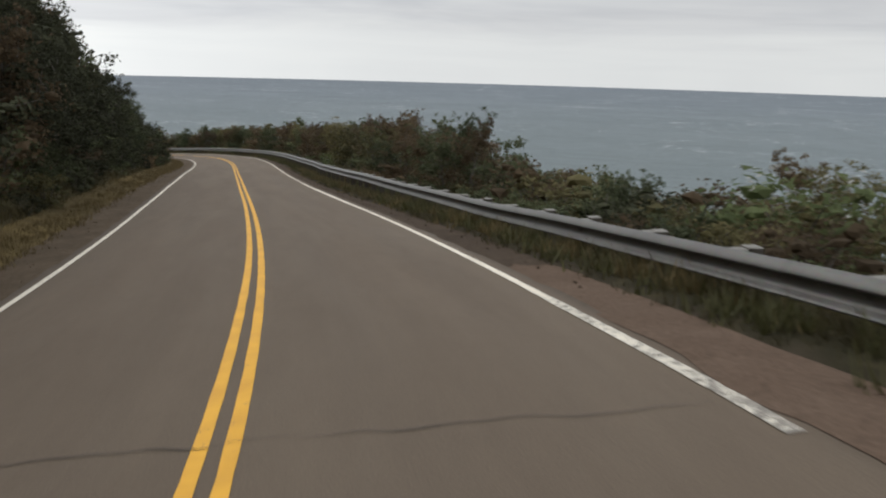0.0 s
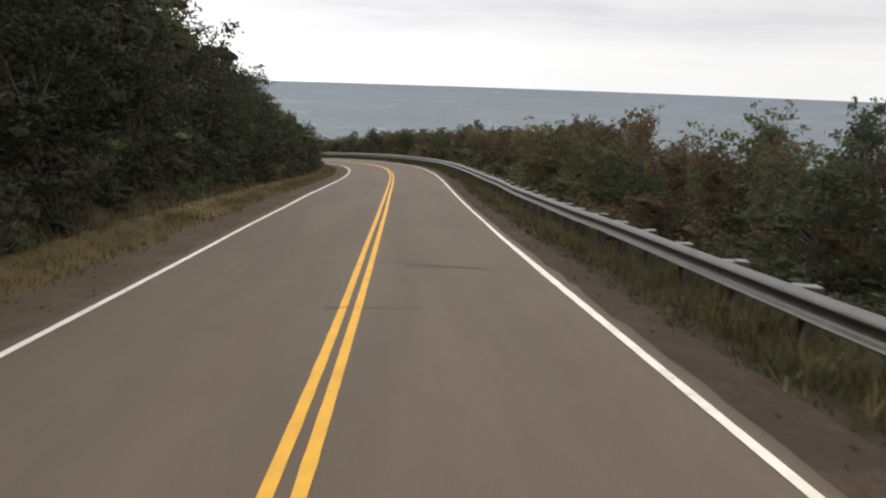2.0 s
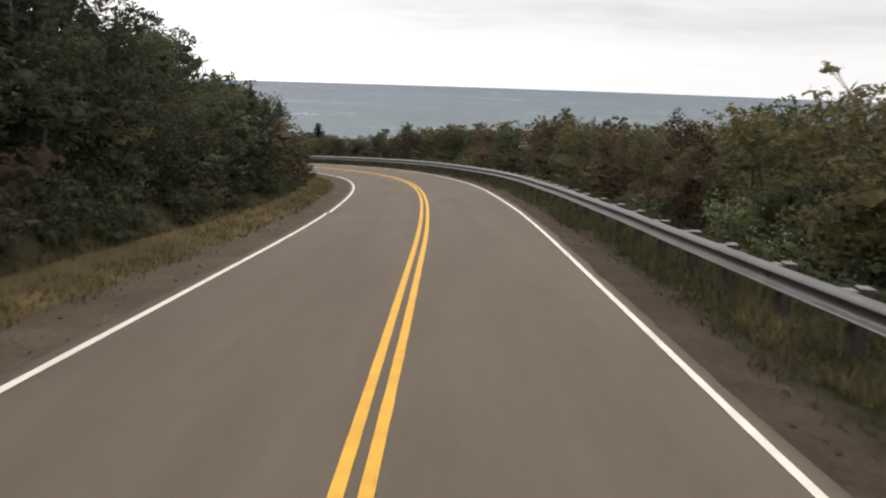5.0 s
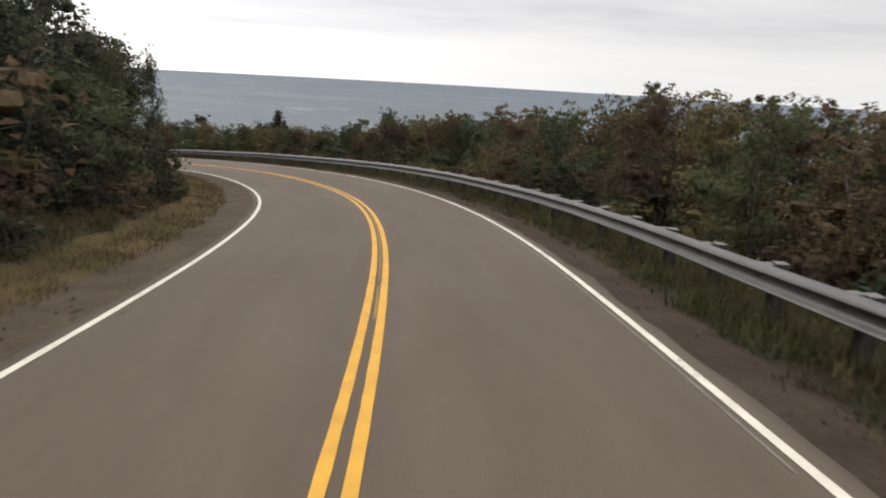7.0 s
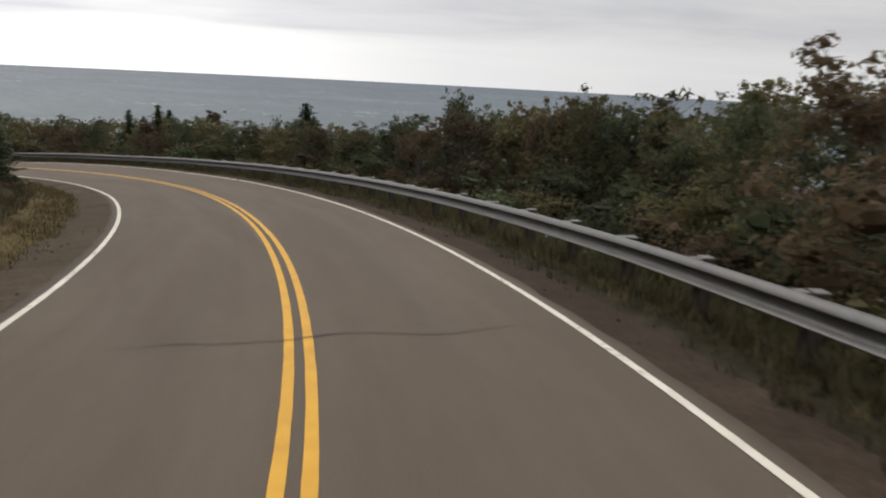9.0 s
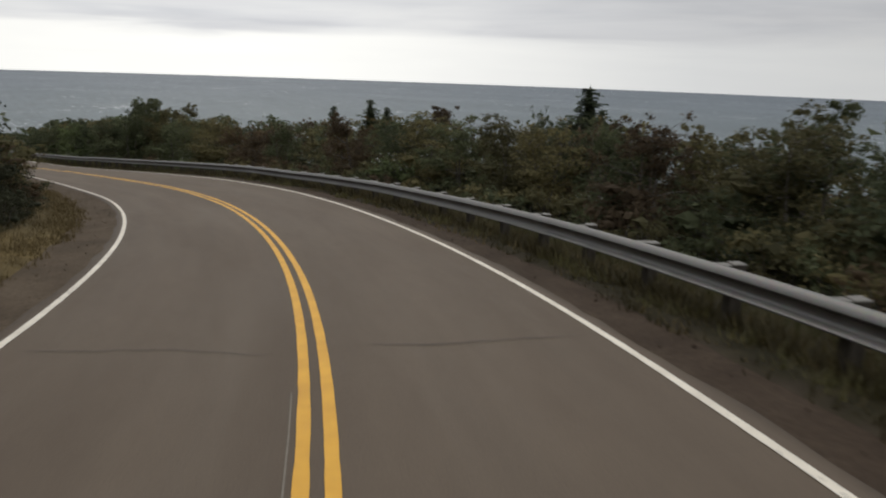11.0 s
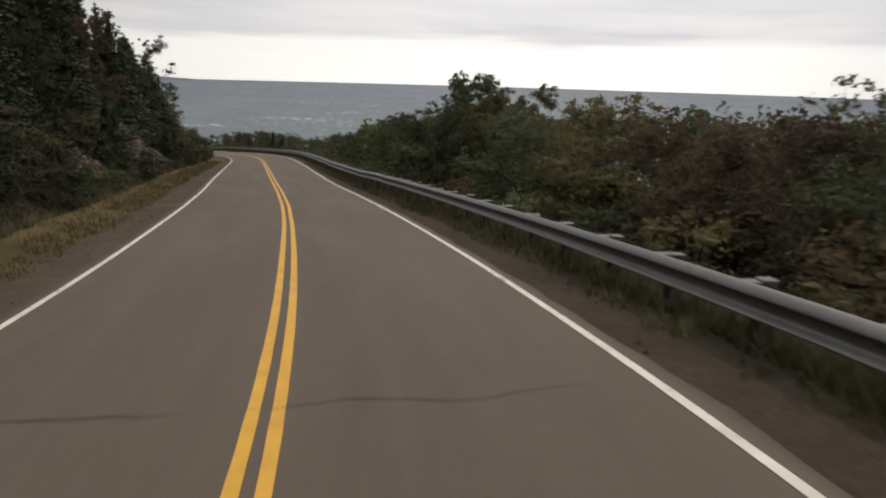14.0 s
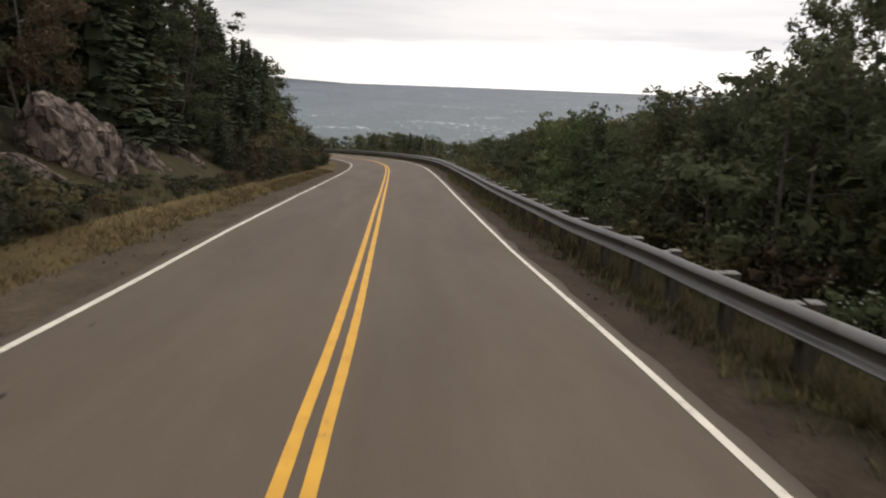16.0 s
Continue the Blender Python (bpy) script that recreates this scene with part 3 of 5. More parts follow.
for s, d_from, d_to, width, seed_, skew in ((19.1, -3.2, 0.5, 0.018, 1, -0.7), (18.4, 0.5, 3.2, 0.016, 21, -0.4), (48.0, -2.9, -0.9, 0.024, 2, -1.1), (46.9, -0.95, -0.1, 0.024, 3, -0.7), (46.85, 0.2, 2.5, 0.030, 4, -0.75), (47.1, 0.25, 2.0, 0.024, 5, -0.7), (46.4, 0.6, 2.3, 0.026, 6, -0.2), (46.5, 1.0, 3.1, 0.018, 8, -0.4),
                                            (42.45, -0.5, 1.1, 0.022, 7, 0.0), (59.2, -3.3, -1.2, 0.022, 9, -0.05), (59.15, -1.2, 0.8, 0.022, 10, 0.1), (58.95, -1.0, -0.1, 0.024, 11, -0.1), (59.05, 0.3, 1.2, 0.026, 12, -0.25), (59.0, 1.0, 3.4, 0.022, 22, 0.0),
                                            (87.0, -2.9, -0.85, 0.022, 13, -0.2), (86.8, -0.9, -0.35, 0.03, 14, -0.45), (87.05, -0.9, 0.6, 0.026, 20, -0.6), (90.1, -3.3, -2.95, 0.02, 23, 0.8), (88.8, -3.2, -2.9, 0.02, 24, 0.6),
                                            (143.0, -3.1, -0.4, 0.020, 15, -0.6), (142.4, 0.4, 3.1, 0.022, 16, 0.0), (177.95, -2.4, -0.6, 0.018, 17, -0.1), (177.8, -0.3, 3.0, 0.016, 25, 0.0), (118.0, -2.0, 2.8, 0.025, 18, 0.3), (232.0, -2.5, 2.5, 0.025, 19, 0.2)):
    crack(s, d_from, d_to, width, seed_, skew)
for s_from, s_to, d_at, seed_ in ((44.6, 42.2, -0.32, 31), (91.0, 89.3, -3.0, 32), (109.0, 105.0, -2.98, 34), (107.0, 105.5, -2.7, 35), (98.0, 103.0, 0.02, 37), (128.0, 134.0, 0.0, 38)):
    n = 26
    pts = [(s_from + (s_to - s_from) * i / n, d_at + 0.07 * wobble(i * 0.35, seed_) + 0.03 * wobble(i * 1.3, seed_)) for i in range(n + 1)]
    vv = [on_road(s, d + e * 0.006 * (0.5 + abs(wobble(s * 2.1, seed_))), 0.012 + 0.006 * wobble(s * 0.15, d)) for s, d in pts for e in (-1, 1)]
    under(mesh_object("crack", vv, [(2 * i, 2 * i + 1, 2 * i + 3, 2 * i + 2) for i in range(n)], TAR), road)

# ---------------------------------------------------------------- guardrail
guardrail = thing("guardrail")
tagged(guardrail, "weathered galvanised W-beam guardrail on wooden posts", "guardrail")
WAVE = [(0.005, 0.0), (-0.010, -0.008), (-0.034, -0.024), (-0.062, -0.056), (-0.080, -0.088), (-0.084, -0.102), (-0.074, -0.114), (-0.024, -0.126), (0.002, -0.138), (0.008, -0.160), (0.010, -0.195), (0.008, -0.228), (0.0, -0.252),
        (-0.020, -0.272), (-0.052, -0.293), (-0.078, -0.311), (-0.084, -0.322), (-0.074, -0.333), (-0.034, -0.343), (0.0, -0.350)]


def rail_top(s):
    return 0.673 + float(along(_rh, s)) + 0.012 * wobble(s * 0.21, 40)


def rail_d(s):
    return float(along(_rail, s)) + 0.015 * wobble(s * 0.17, 60)


def beam(s_from, s_to, proud):
    rows = np.linspace(s_from, s_to, 6)
    verts, faces, n = [], [], len(WAVE)
    for s in rows:
        for back in (0.0, 0.004):
            for o, z in WAVE:
                verts.append(on_road(s, rail_d(s) + o + back - proud, rail_top(s) + z))
    for i in range(len(rows) - 1):
        for j in range(n - 1):
            a = i * 2 * n + j
            faces += [(a, a + 1, a + 2 * n + 1, a + 2 * n), (a + n + 1, a + n, a + 3 * n, a + 3 * n + 1)]
        for j in (0, n - 1):
            a = i * 2 * n + j
            faces.append((a, a + 2 * n, a + 3 * n, a + n))
    return under(mesh_object("beam", verts, faces, STEEL, smooth=True), guardrail)


BEAMS = []
for k in range(92):
    a = -8 + 4.0 * k
    BEAMS.append(beam(a, a + 4.15, 0.006 * (k % 2)))


def block(name, w, l, h, mat, top=None, bev=0.012):
    """A bevelled timber block from its base upwards; the end grain on top may differ."""
    bm = bmesh.new()
    bmesh.ops.create_cube(bm, size=1.0, matrix=Matrix.Translation((0, 0, h / 2)) @ Matrix.Diagonal((w, l, h, 1)))
    bmesh.ops.bevel(bm, geom=bm.edges[:], offset=bev, segments=1, affect="EDGES")
    me = bpy.data.meshes.new(name)
    bm.to_mesh(me)
    bm.free()
    me.materials.append(mat)
    if top:
        me.materials.append(top)
        for p in me.polygons:
            if p.normal.z > 0.5:
                p.material_index = 1
    return me


POST_ME = block("post", 0.18, 0.18, 1.32, POSTWOOD, CAPWOOD)
BLOCK_ME = block("spacer_block", 0.19, 0.16, 0.34, POSTWOOD, CAPWOOD)
_bm = bmesh.new()
bmesh.ops.create_cone(_bm, cap_ends=True, segments=8, radius1=0.022, radius2=0.014, depth=0.02)
BOLT_ME = bpy.data.meshes.new("bolt")
_bm.to_mesh(BOLT_ME)
_bm.free()
BOLT_ME.materials.append(BOLT)
random.seed(4)
for k in range(182):
    s = -7.0 + 2.0 * k
    d, top = rail_d(s), rail_top(s)
    th = math.degrees(along(_th, s))
    lift = random.uniform(-0.035, 0.012)
    x, y, z = on_road(s, d + 0.285, top + lift - 1.32)
    post = under(new("post", POST_ME), guardrail)
    post.matrix_basis = pose(x, y, z, random.uniform(-1.5, 1.5), random.uniform(-2, 2), th)
    x, y, z = on_road(s, d + 0.105, top - 0.355)
    ob = under(new("spacer_block", BLOCK_ME), post)
    ob.matrix_basis = post.matrix_basis.inverted() @ pose(x, y, z, 0, random.uniform(-1, 1), th)
    if 0 <= k < 130:
        x, y, z = on_road(s, d - 0.002, top - 0.175)
        ob = under(new("bolt", BOLT_ME), BEAMS[min(91, int((s + 8) // 4))])
        ob.matrix_basis = pose(x, y, z, 0, -90, th)

# ---------------------------------------------------------------- trees
def tube(verts, faces, path, radii, sides=6):
    """Adds a tapered limb along a path of points."""
    base = len(verts)
    for i, (p, r) in enumerate(zip(path, radii)):
        ax = (path[min(i + 1, len(path) - 1)] - path[max(i - 1, 0)]).normalized()
        u = ax.orthogonal().normalized()
        w = ax.cross(u)
        for k in range(sides):
            a = 2 * math.pi * k / sides
            verts.append(p + u * (math.cos(a) * r) + w * (math.sin(a) * r))
    for i in range(len(path) - 1):
        for k in range(sides):
            a, b = base + i * sides + k, base + i * sides + (k + 1) % sides
            faces.append((a, b, b + sides, a + sides))


def leaf(verts, faces, p, size, rng, out=None):
    """One leaf spray; out is the way that it faces, roughly."""
    ax = Vector((rng.gauss(0, 1), rng.gauss(0, 1), rng.gauss(0, 0.8)))
    if out is not None:
        ax = ax * 0.5 + out * 1.1
    ax.normalize()
    u = Matrix.Rotation(rng.uniform(0, 6.28), 3, ax) @ ax.orthogonal().normalized()
    w = ax.cross(u)
    l, b = size * rng.uniform(0.7, 1.35), size * rng.uniform(0.5, 0.85)
    i = len(verts)
    verts.extend((p - u * l * 0.5, p + w * b * 0.5 + u * l * 0.15 + ax * size * 0.1, p + u * l * 0.5 - w * b * 0.35))
    faces.append((i, i + 1, i + 2))


_ico = bmesh.new()
bmesh.ops.create_icosphere(_ico, subdivisions=1, radius=1.0)
ICO_V, ICO_F = [v.co.copy() for v in _ico.verts], [tuple(v.index for v in f.verts) for f in _ico.faces]
_ico.free()


def clump(verts, faces, c, r, leaves, size, rng, sparse=False):
    """A bough: a small dense heart with leaves standing out all round it."""
    sx, sy, sz = rng.uniform(0.8, 1.2), rng.uniform(0.8, 1.2), rng.uniform(0.6, 0.95)
    if not sparse:
        i = len(verts)
        for v in ICO_V:
            k = r * 0.42 * rng.uniform(0.5, 1.25)
            verts.append(c + Vector((v.x * sx * k, v.y * sy * k, v.z * sz * k)))
        faces.extend(tuple(i + a for a in f) for f in ICO_F)
    for k in range(leaves):
        o = Vector((rng.gauss(0, 1), rng.gauss(0, 1), rng.gauss(0.15, 1))).normalized()
        q = r * (rng.uniform(0.2, 0.95) if sparse else rng.uniform(0.5, 1.05) if rng.random() < 0.85 else rng.uniform(1.0, 1.35))
        leaf(verts, faces, c + Vector((o.x * sx * q, o.y * sy * q, o.z * sz * q)), size, rng, o)


def broadleaf(name, seed, colour, height=5.0, width=1.7, leaves=1000, size=0.15, bare=0.16, gap=0.0, bark=None, sides=5, plain=False):
    """A small broad-leaved tree: leaning stems, limbs and an uneven crown of boughs."""
    rng = random.Random(seed)
    tv, tf, tips = [], [], []
    for st in range(rng.randint(2, 3)):
        lean = Vector((rng.uniform(-0.2, 0.2), rng.uniform(-0.2, 0.2), 1)).normalized()
        pts = [Vector((rng.uniform(-0.15, 0.15), rng.uniform(-0.15, 0.15), -0.4))]
        for i in range(5):
            pts.append(pts[-1] + lean * height * rng.uniform(0.75, 0.95) * 0.2 + Vector((rng.gauss(0, 0.08), rng.gauss(0, 0.08), 0)))
        tube(tv, tf, pts, [0.075 * (1 - 0.17 * i) for i in range(6)], sides)
        tips.append((pts[-1], rng.uniform(0.35, 0.6) * (1.5 if plain else 1.0)))
        for i in range(1, 6):
            for b in range(2):
                a = rng.uniform(0, 6.28)
                reach = width * rng.uniform(0.4, 1.0) * (0.75, 0.95, 1.0, 0.8, 0.5)[i - 1]
                end = pts[i] + Vector((math.cos(a) * reach, math.sin(a) * reach, rng.uniform(0.0, 0.7)))
                mid = (pts[i] + end) / 2 + Vector((0, 0, rng.uniform(-0.15, 0.1)))
                if not plain:
                    tube(tv, tf, [pts[i], mid, end], [0.03, 0.02, 0.008], 3)
                tips.append((end, rng.uniform(0.4, 0.78) * (1.0 if i < 4 else 0.8) * (1.6 if plain else 1.0)))
                if rng.random() < 0.5 and not plain:
                    tips.append((mid, rng.uniform(0.45, 0.7)))
    lv, lf = [], []
    if not plain:
        # open leading shoots over the dense lower crown
        for c, r in tips[:]:
            if c.z > height * 0.5:
                for b in range(2):
                    end = c + Vector((rng.gauss(0, 0.3), rng.gauss(0, 0.3), rng.uniform(0.25, 0.75)))
                    tube(tv, tf, [c, end], [0.012, 0.005], 3)
                    tips.append((end, rng.uniform(0.16, 0.3)))
    tips = [t for t in tips if t[0].z > height * bare]
    total = sum(r * r for _, r in tips)
    for c, r in tips:
        clump(lv, lf, c, r, int(leaves * r * r / total) + 4, size, rng, r < 0.32 or c.z > height * (0.62 if height < 6 else 0.74) or rng.random() < gap)
    k = height / max(v.z for v in lv)
    root = thing(name)
    under(mesh_object("trunk", [v * k for v in tv], tf, bark or BARK, smooth=True), root)
    under(mesh_object("crown", [v * k for v in lv], lf, LEAF[colour]), root)
    return root


def shrub(name, seed, colour, height=1.6, width=1.0, leaves=520, size=0.14, flowers=0):
    """A roadside bush of many stems, leafy to the ground."""
    rng = random.Random(seed)
    tv, tf, lv, lf, fv, ff = [], [], [], [], [], []
    for k in range(8):
        a, r = k * 0.785 + rng.uniform(-0.3, 0.3), width * rng.uniform(0.25, 0.85)
        end = Vector((math.cos(a) * r, math.sin(a) * r, height * rng.uniform(0.4, 0.9)))
        mid = end * 0.5 + Vector((0, 0, height * 0.1))
        tube(tv, tf, [Vector((0, 0, -0.3)), mid, end], [0.025, 0.015, 0.006], 3)
        clump(lv, lf, end, rng.uniform(0.3, 0.5), leaves // 12, size, rng, rng.random() < 0.15)
        if k % 2:
            clump(lv, lf, Vector((mid.x * 1.2, mid.y * 1.2, height * 0.2)), 0.5, leaves // 12, size, rng)
        for j in range(flowers):
            leaf(fv, ff, end + Vector((rng.gauss(0, 0.2), rng.gauss(0, 0.2), rng.uniform(0.25, 0.45))), 0.08, rng)
    root = thing(name)
    under(mesh_object("trunk", tv, tf, BARK, smooth=True), root)
    under(mesh_object("crown", lv, lf, LEAF[colour]), root)
    if flowers:
        under(mesh_object("blossom", fv, ff, FLOWER), root)
    return root


def spruce(name, seed, height=7.0, width=1.5, fine=1.0):
    """A spruce: straight trunk and many drooping branches set with needle sprays; fine sets how many."""
    rng = random.Random(seed)
    tv, tf, lv, lf = [], [], [], []
    tube(tv, tf, [Vector((0, 0, -0.5)), Vector((0, 0, height * 0.5)), Vector((0, 0, height * 0.99))], [0.13, 0.07, 0.012], 6)
    for i in range(14):
        z0, z1 = height * (0.04 + 0.066 * i), height * (0.04 + 0.066 * i + 0.2)
        i0 = len(lv)
        lv.append(Vector((0, 0, min(z1, height))))
        for k in range(7):
            a = 6.283 * k / 7 + 1.7 * i
            q = (width * (1 - z0 / height) ** 0.85 + 0.04) * rng.uniform(0.22, 0.42)
            lv.append(Vector((math.cos(a) * q, math.sin(a) * q, z0 - rng.uniform(0.0, 0.4))))
        lf.extend((i0, i0 + 1 + k, i0 + 1 + (k + 1) % 7) for k in range(7))
    count = int(290 * fine)
    spray = 0.30 / fine ** 0.5
    for b in range(count):
        f = 0.04 + 0.95 * (b / count) ** 0.92
        zz = min(height * f + rng.uniform(-0.22, 0.22), height * 0.97)
        a = b * 2.39996 + rng.uniform(-0.4, 0.4)
        reach = (width * (1 - f) ** 0.95 + 0.05) * rng.uniform(0.55, 1.15)
        out, side = Vector((math.cos(a), math.sin(a), 0)), Vector((-math.sin(a), math.cos(a), 0))
        drop = -0.38 + 0.75 * f + rng.uniform(-0.12, 0.1)
        taper = 0.25 + 0.75 * min(1.0, (1 - f) * 2.2)
        n = max(2, int(reach / spray))
        for i in range(n):
            q = (i + 0.7) / n
            c = Vector((0, 0, zz)) + out * reach * q + Vector((0, 0, drop * reach * q + 0.16 * q * q * reach))
            l = spray * taper * (0.55 + 0.6 * (1 - q)) * rng.uniform(0.8, 1.25)
            for sgn in (-1, 1):
                tip = c + side * sgn * l + out * spray * taper * 0.5 + Vector((0, 0, rng.uniform(-0.14, 0.02)))
                i0 = len(lv)
                lv.extend((c - out * spray * taper * 0.45, c + out * spray * taper * 0.55, tip))
                lf.append((i0, i0 + 1, i0 + 2))
            i0 = len(lv)
            lv.extend((c - out * spray * taper * 0.5, c + Vector((0, 0, -spray * taper * 0.5)) + side * 0.06, c + out * spray * taper * 0.7))
            lf.append((i0, i0 + 1, i0 + 2))
    root = thing(name)
    under(mesh_object("trunk", tv, tf, BARK, smooth=True), root)
    under(mesh_object("crown", lv, lf, NEEDLE), root)
    return root


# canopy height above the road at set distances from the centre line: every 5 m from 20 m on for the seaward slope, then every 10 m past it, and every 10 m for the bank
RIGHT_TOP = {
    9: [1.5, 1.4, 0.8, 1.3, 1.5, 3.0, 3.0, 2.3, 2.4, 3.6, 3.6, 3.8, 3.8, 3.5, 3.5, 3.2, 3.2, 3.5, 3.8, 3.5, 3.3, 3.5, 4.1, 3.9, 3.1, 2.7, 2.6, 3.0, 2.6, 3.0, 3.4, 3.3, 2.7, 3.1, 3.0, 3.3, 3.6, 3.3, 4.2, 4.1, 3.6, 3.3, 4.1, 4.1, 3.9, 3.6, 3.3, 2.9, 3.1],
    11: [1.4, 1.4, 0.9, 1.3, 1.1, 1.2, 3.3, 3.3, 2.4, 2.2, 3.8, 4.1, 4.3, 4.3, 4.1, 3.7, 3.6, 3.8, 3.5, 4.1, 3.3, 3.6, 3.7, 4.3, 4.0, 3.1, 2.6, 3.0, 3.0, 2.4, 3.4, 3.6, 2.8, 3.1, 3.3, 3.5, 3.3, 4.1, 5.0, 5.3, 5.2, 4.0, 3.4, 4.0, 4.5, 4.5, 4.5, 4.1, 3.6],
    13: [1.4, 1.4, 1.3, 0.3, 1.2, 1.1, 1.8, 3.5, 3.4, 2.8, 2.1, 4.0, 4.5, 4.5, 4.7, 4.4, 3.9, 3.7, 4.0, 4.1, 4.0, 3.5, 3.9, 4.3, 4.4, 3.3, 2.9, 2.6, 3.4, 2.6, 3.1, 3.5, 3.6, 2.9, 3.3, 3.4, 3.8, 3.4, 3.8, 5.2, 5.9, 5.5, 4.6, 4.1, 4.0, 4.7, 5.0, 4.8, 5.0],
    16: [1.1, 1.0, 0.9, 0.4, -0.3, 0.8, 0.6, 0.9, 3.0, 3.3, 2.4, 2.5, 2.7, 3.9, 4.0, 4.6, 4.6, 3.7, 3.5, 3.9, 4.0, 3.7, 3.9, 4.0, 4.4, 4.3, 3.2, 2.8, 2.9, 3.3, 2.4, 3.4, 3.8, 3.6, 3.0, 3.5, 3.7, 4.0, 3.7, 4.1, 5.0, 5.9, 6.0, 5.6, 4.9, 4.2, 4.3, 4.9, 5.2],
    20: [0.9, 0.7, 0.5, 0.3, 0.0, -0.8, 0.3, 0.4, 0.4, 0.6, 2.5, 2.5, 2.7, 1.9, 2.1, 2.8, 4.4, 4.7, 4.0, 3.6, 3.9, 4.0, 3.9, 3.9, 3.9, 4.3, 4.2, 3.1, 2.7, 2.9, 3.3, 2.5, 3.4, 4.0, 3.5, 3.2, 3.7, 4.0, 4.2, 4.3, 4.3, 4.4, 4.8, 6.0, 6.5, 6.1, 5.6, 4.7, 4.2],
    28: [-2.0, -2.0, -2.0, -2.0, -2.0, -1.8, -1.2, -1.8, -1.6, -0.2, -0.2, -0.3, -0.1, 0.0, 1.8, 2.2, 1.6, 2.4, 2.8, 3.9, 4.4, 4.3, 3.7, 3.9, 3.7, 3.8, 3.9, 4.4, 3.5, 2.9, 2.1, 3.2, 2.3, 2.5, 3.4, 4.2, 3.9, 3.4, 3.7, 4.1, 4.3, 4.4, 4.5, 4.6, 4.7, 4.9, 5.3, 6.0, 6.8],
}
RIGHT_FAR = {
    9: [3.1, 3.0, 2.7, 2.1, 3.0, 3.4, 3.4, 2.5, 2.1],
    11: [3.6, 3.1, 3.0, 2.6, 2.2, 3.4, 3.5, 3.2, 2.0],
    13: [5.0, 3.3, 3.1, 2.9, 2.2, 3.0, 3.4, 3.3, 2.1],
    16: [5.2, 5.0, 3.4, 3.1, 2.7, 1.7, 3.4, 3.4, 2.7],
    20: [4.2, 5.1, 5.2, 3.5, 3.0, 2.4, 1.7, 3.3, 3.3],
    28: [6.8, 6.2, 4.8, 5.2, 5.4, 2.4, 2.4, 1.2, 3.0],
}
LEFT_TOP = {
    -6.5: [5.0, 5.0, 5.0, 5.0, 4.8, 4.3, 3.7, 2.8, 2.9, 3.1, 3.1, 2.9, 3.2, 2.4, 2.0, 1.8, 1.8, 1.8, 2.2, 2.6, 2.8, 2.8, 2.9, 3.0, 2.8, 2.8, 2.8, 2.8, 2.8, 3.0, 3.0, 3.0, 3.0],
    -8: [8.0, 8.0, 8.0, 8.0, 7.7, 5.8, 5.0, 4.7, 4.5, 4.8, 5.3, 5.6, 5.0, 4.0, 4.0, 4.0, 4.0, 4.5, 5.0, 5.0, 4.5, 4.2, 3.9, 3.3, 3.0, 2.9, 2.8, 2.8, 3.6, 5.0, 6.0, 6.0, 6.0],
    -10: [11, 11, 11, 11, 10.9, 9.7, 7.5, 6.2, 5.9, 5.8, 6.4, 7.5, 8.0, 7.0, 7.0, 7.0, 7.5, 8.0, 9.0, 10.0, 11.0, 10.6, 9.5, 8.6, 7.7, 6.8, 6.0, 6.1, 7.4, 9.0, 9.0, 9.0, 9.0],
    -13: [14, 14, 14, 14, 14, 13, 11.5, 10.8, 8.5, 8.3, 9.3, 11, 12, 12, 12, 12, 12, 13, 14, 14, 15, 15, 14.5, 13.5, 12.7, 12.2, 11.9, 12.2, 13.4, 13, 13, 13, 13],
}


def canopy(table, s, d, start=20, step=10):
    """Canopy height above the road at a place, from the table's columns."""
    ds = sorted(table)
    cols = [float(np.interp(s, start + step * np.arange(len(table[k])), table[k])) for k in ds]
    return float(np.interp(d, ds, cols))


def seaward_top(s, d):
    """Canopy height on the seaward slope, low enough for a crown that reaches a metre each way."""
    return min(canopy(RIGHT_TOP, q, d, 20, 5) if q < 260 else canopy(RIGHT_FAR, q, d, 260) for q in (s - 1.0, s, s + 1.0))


PROTO, USED = {}, set()
TREE_TEXT = {"deep": "dense tree with very dark green leaves", "green": "small multi-stemmed tree with dark green leaves", "olive": "small broad-leaved tree with olive early-autumn leaves",
             "rust": "small broad-leaved tree with rust-brown autumn leaves", "yellow": "small broad-leaved tree with yellowing autumn leaves", "light": "bushy tree with fresh green leaves"}
seed = 100
for colour, count in (("green", 3), ("deep", 3), ("olive", 3), ("rust", 3), ("yellow", 1), ("light", 1)):
    for i in range(count):
        seed += 1
        PROTO["tree", colour, i] = tagged(broadleaf("broadleaf_tree", seed, colour, width=(1.5, 1.9, 1.3)[i], leaves=3500, size=0.14, gap=(0.05, 0.15, 0.35)[i]), TREE_TEXT[colour] + " on the slope", "tree", "roadside trees")
        PROTO["lite", colour, i] = tagged(broadleaf("broadleaf_tree", seed + 40, colour, width=(1.5, 1.9, 1.3)[i], leaves=1500, size=0.22, gap=(0.0, 0.05, 0.1)[i], sides=3), TREE_TEXT[colour] + " on the slope", "tree", "roadside trees")
        PROTO["far", colour, i] = tagged(broadleaf("broadleaf_tree", seed + 80, colour, height=9.0, width=(2.2, 2.7, 1.9)[i], leaves=660, size=0.34, sides=3, plain=True), TREE_TEXT[colour] + " on the slope", "tree", "roadside trees")
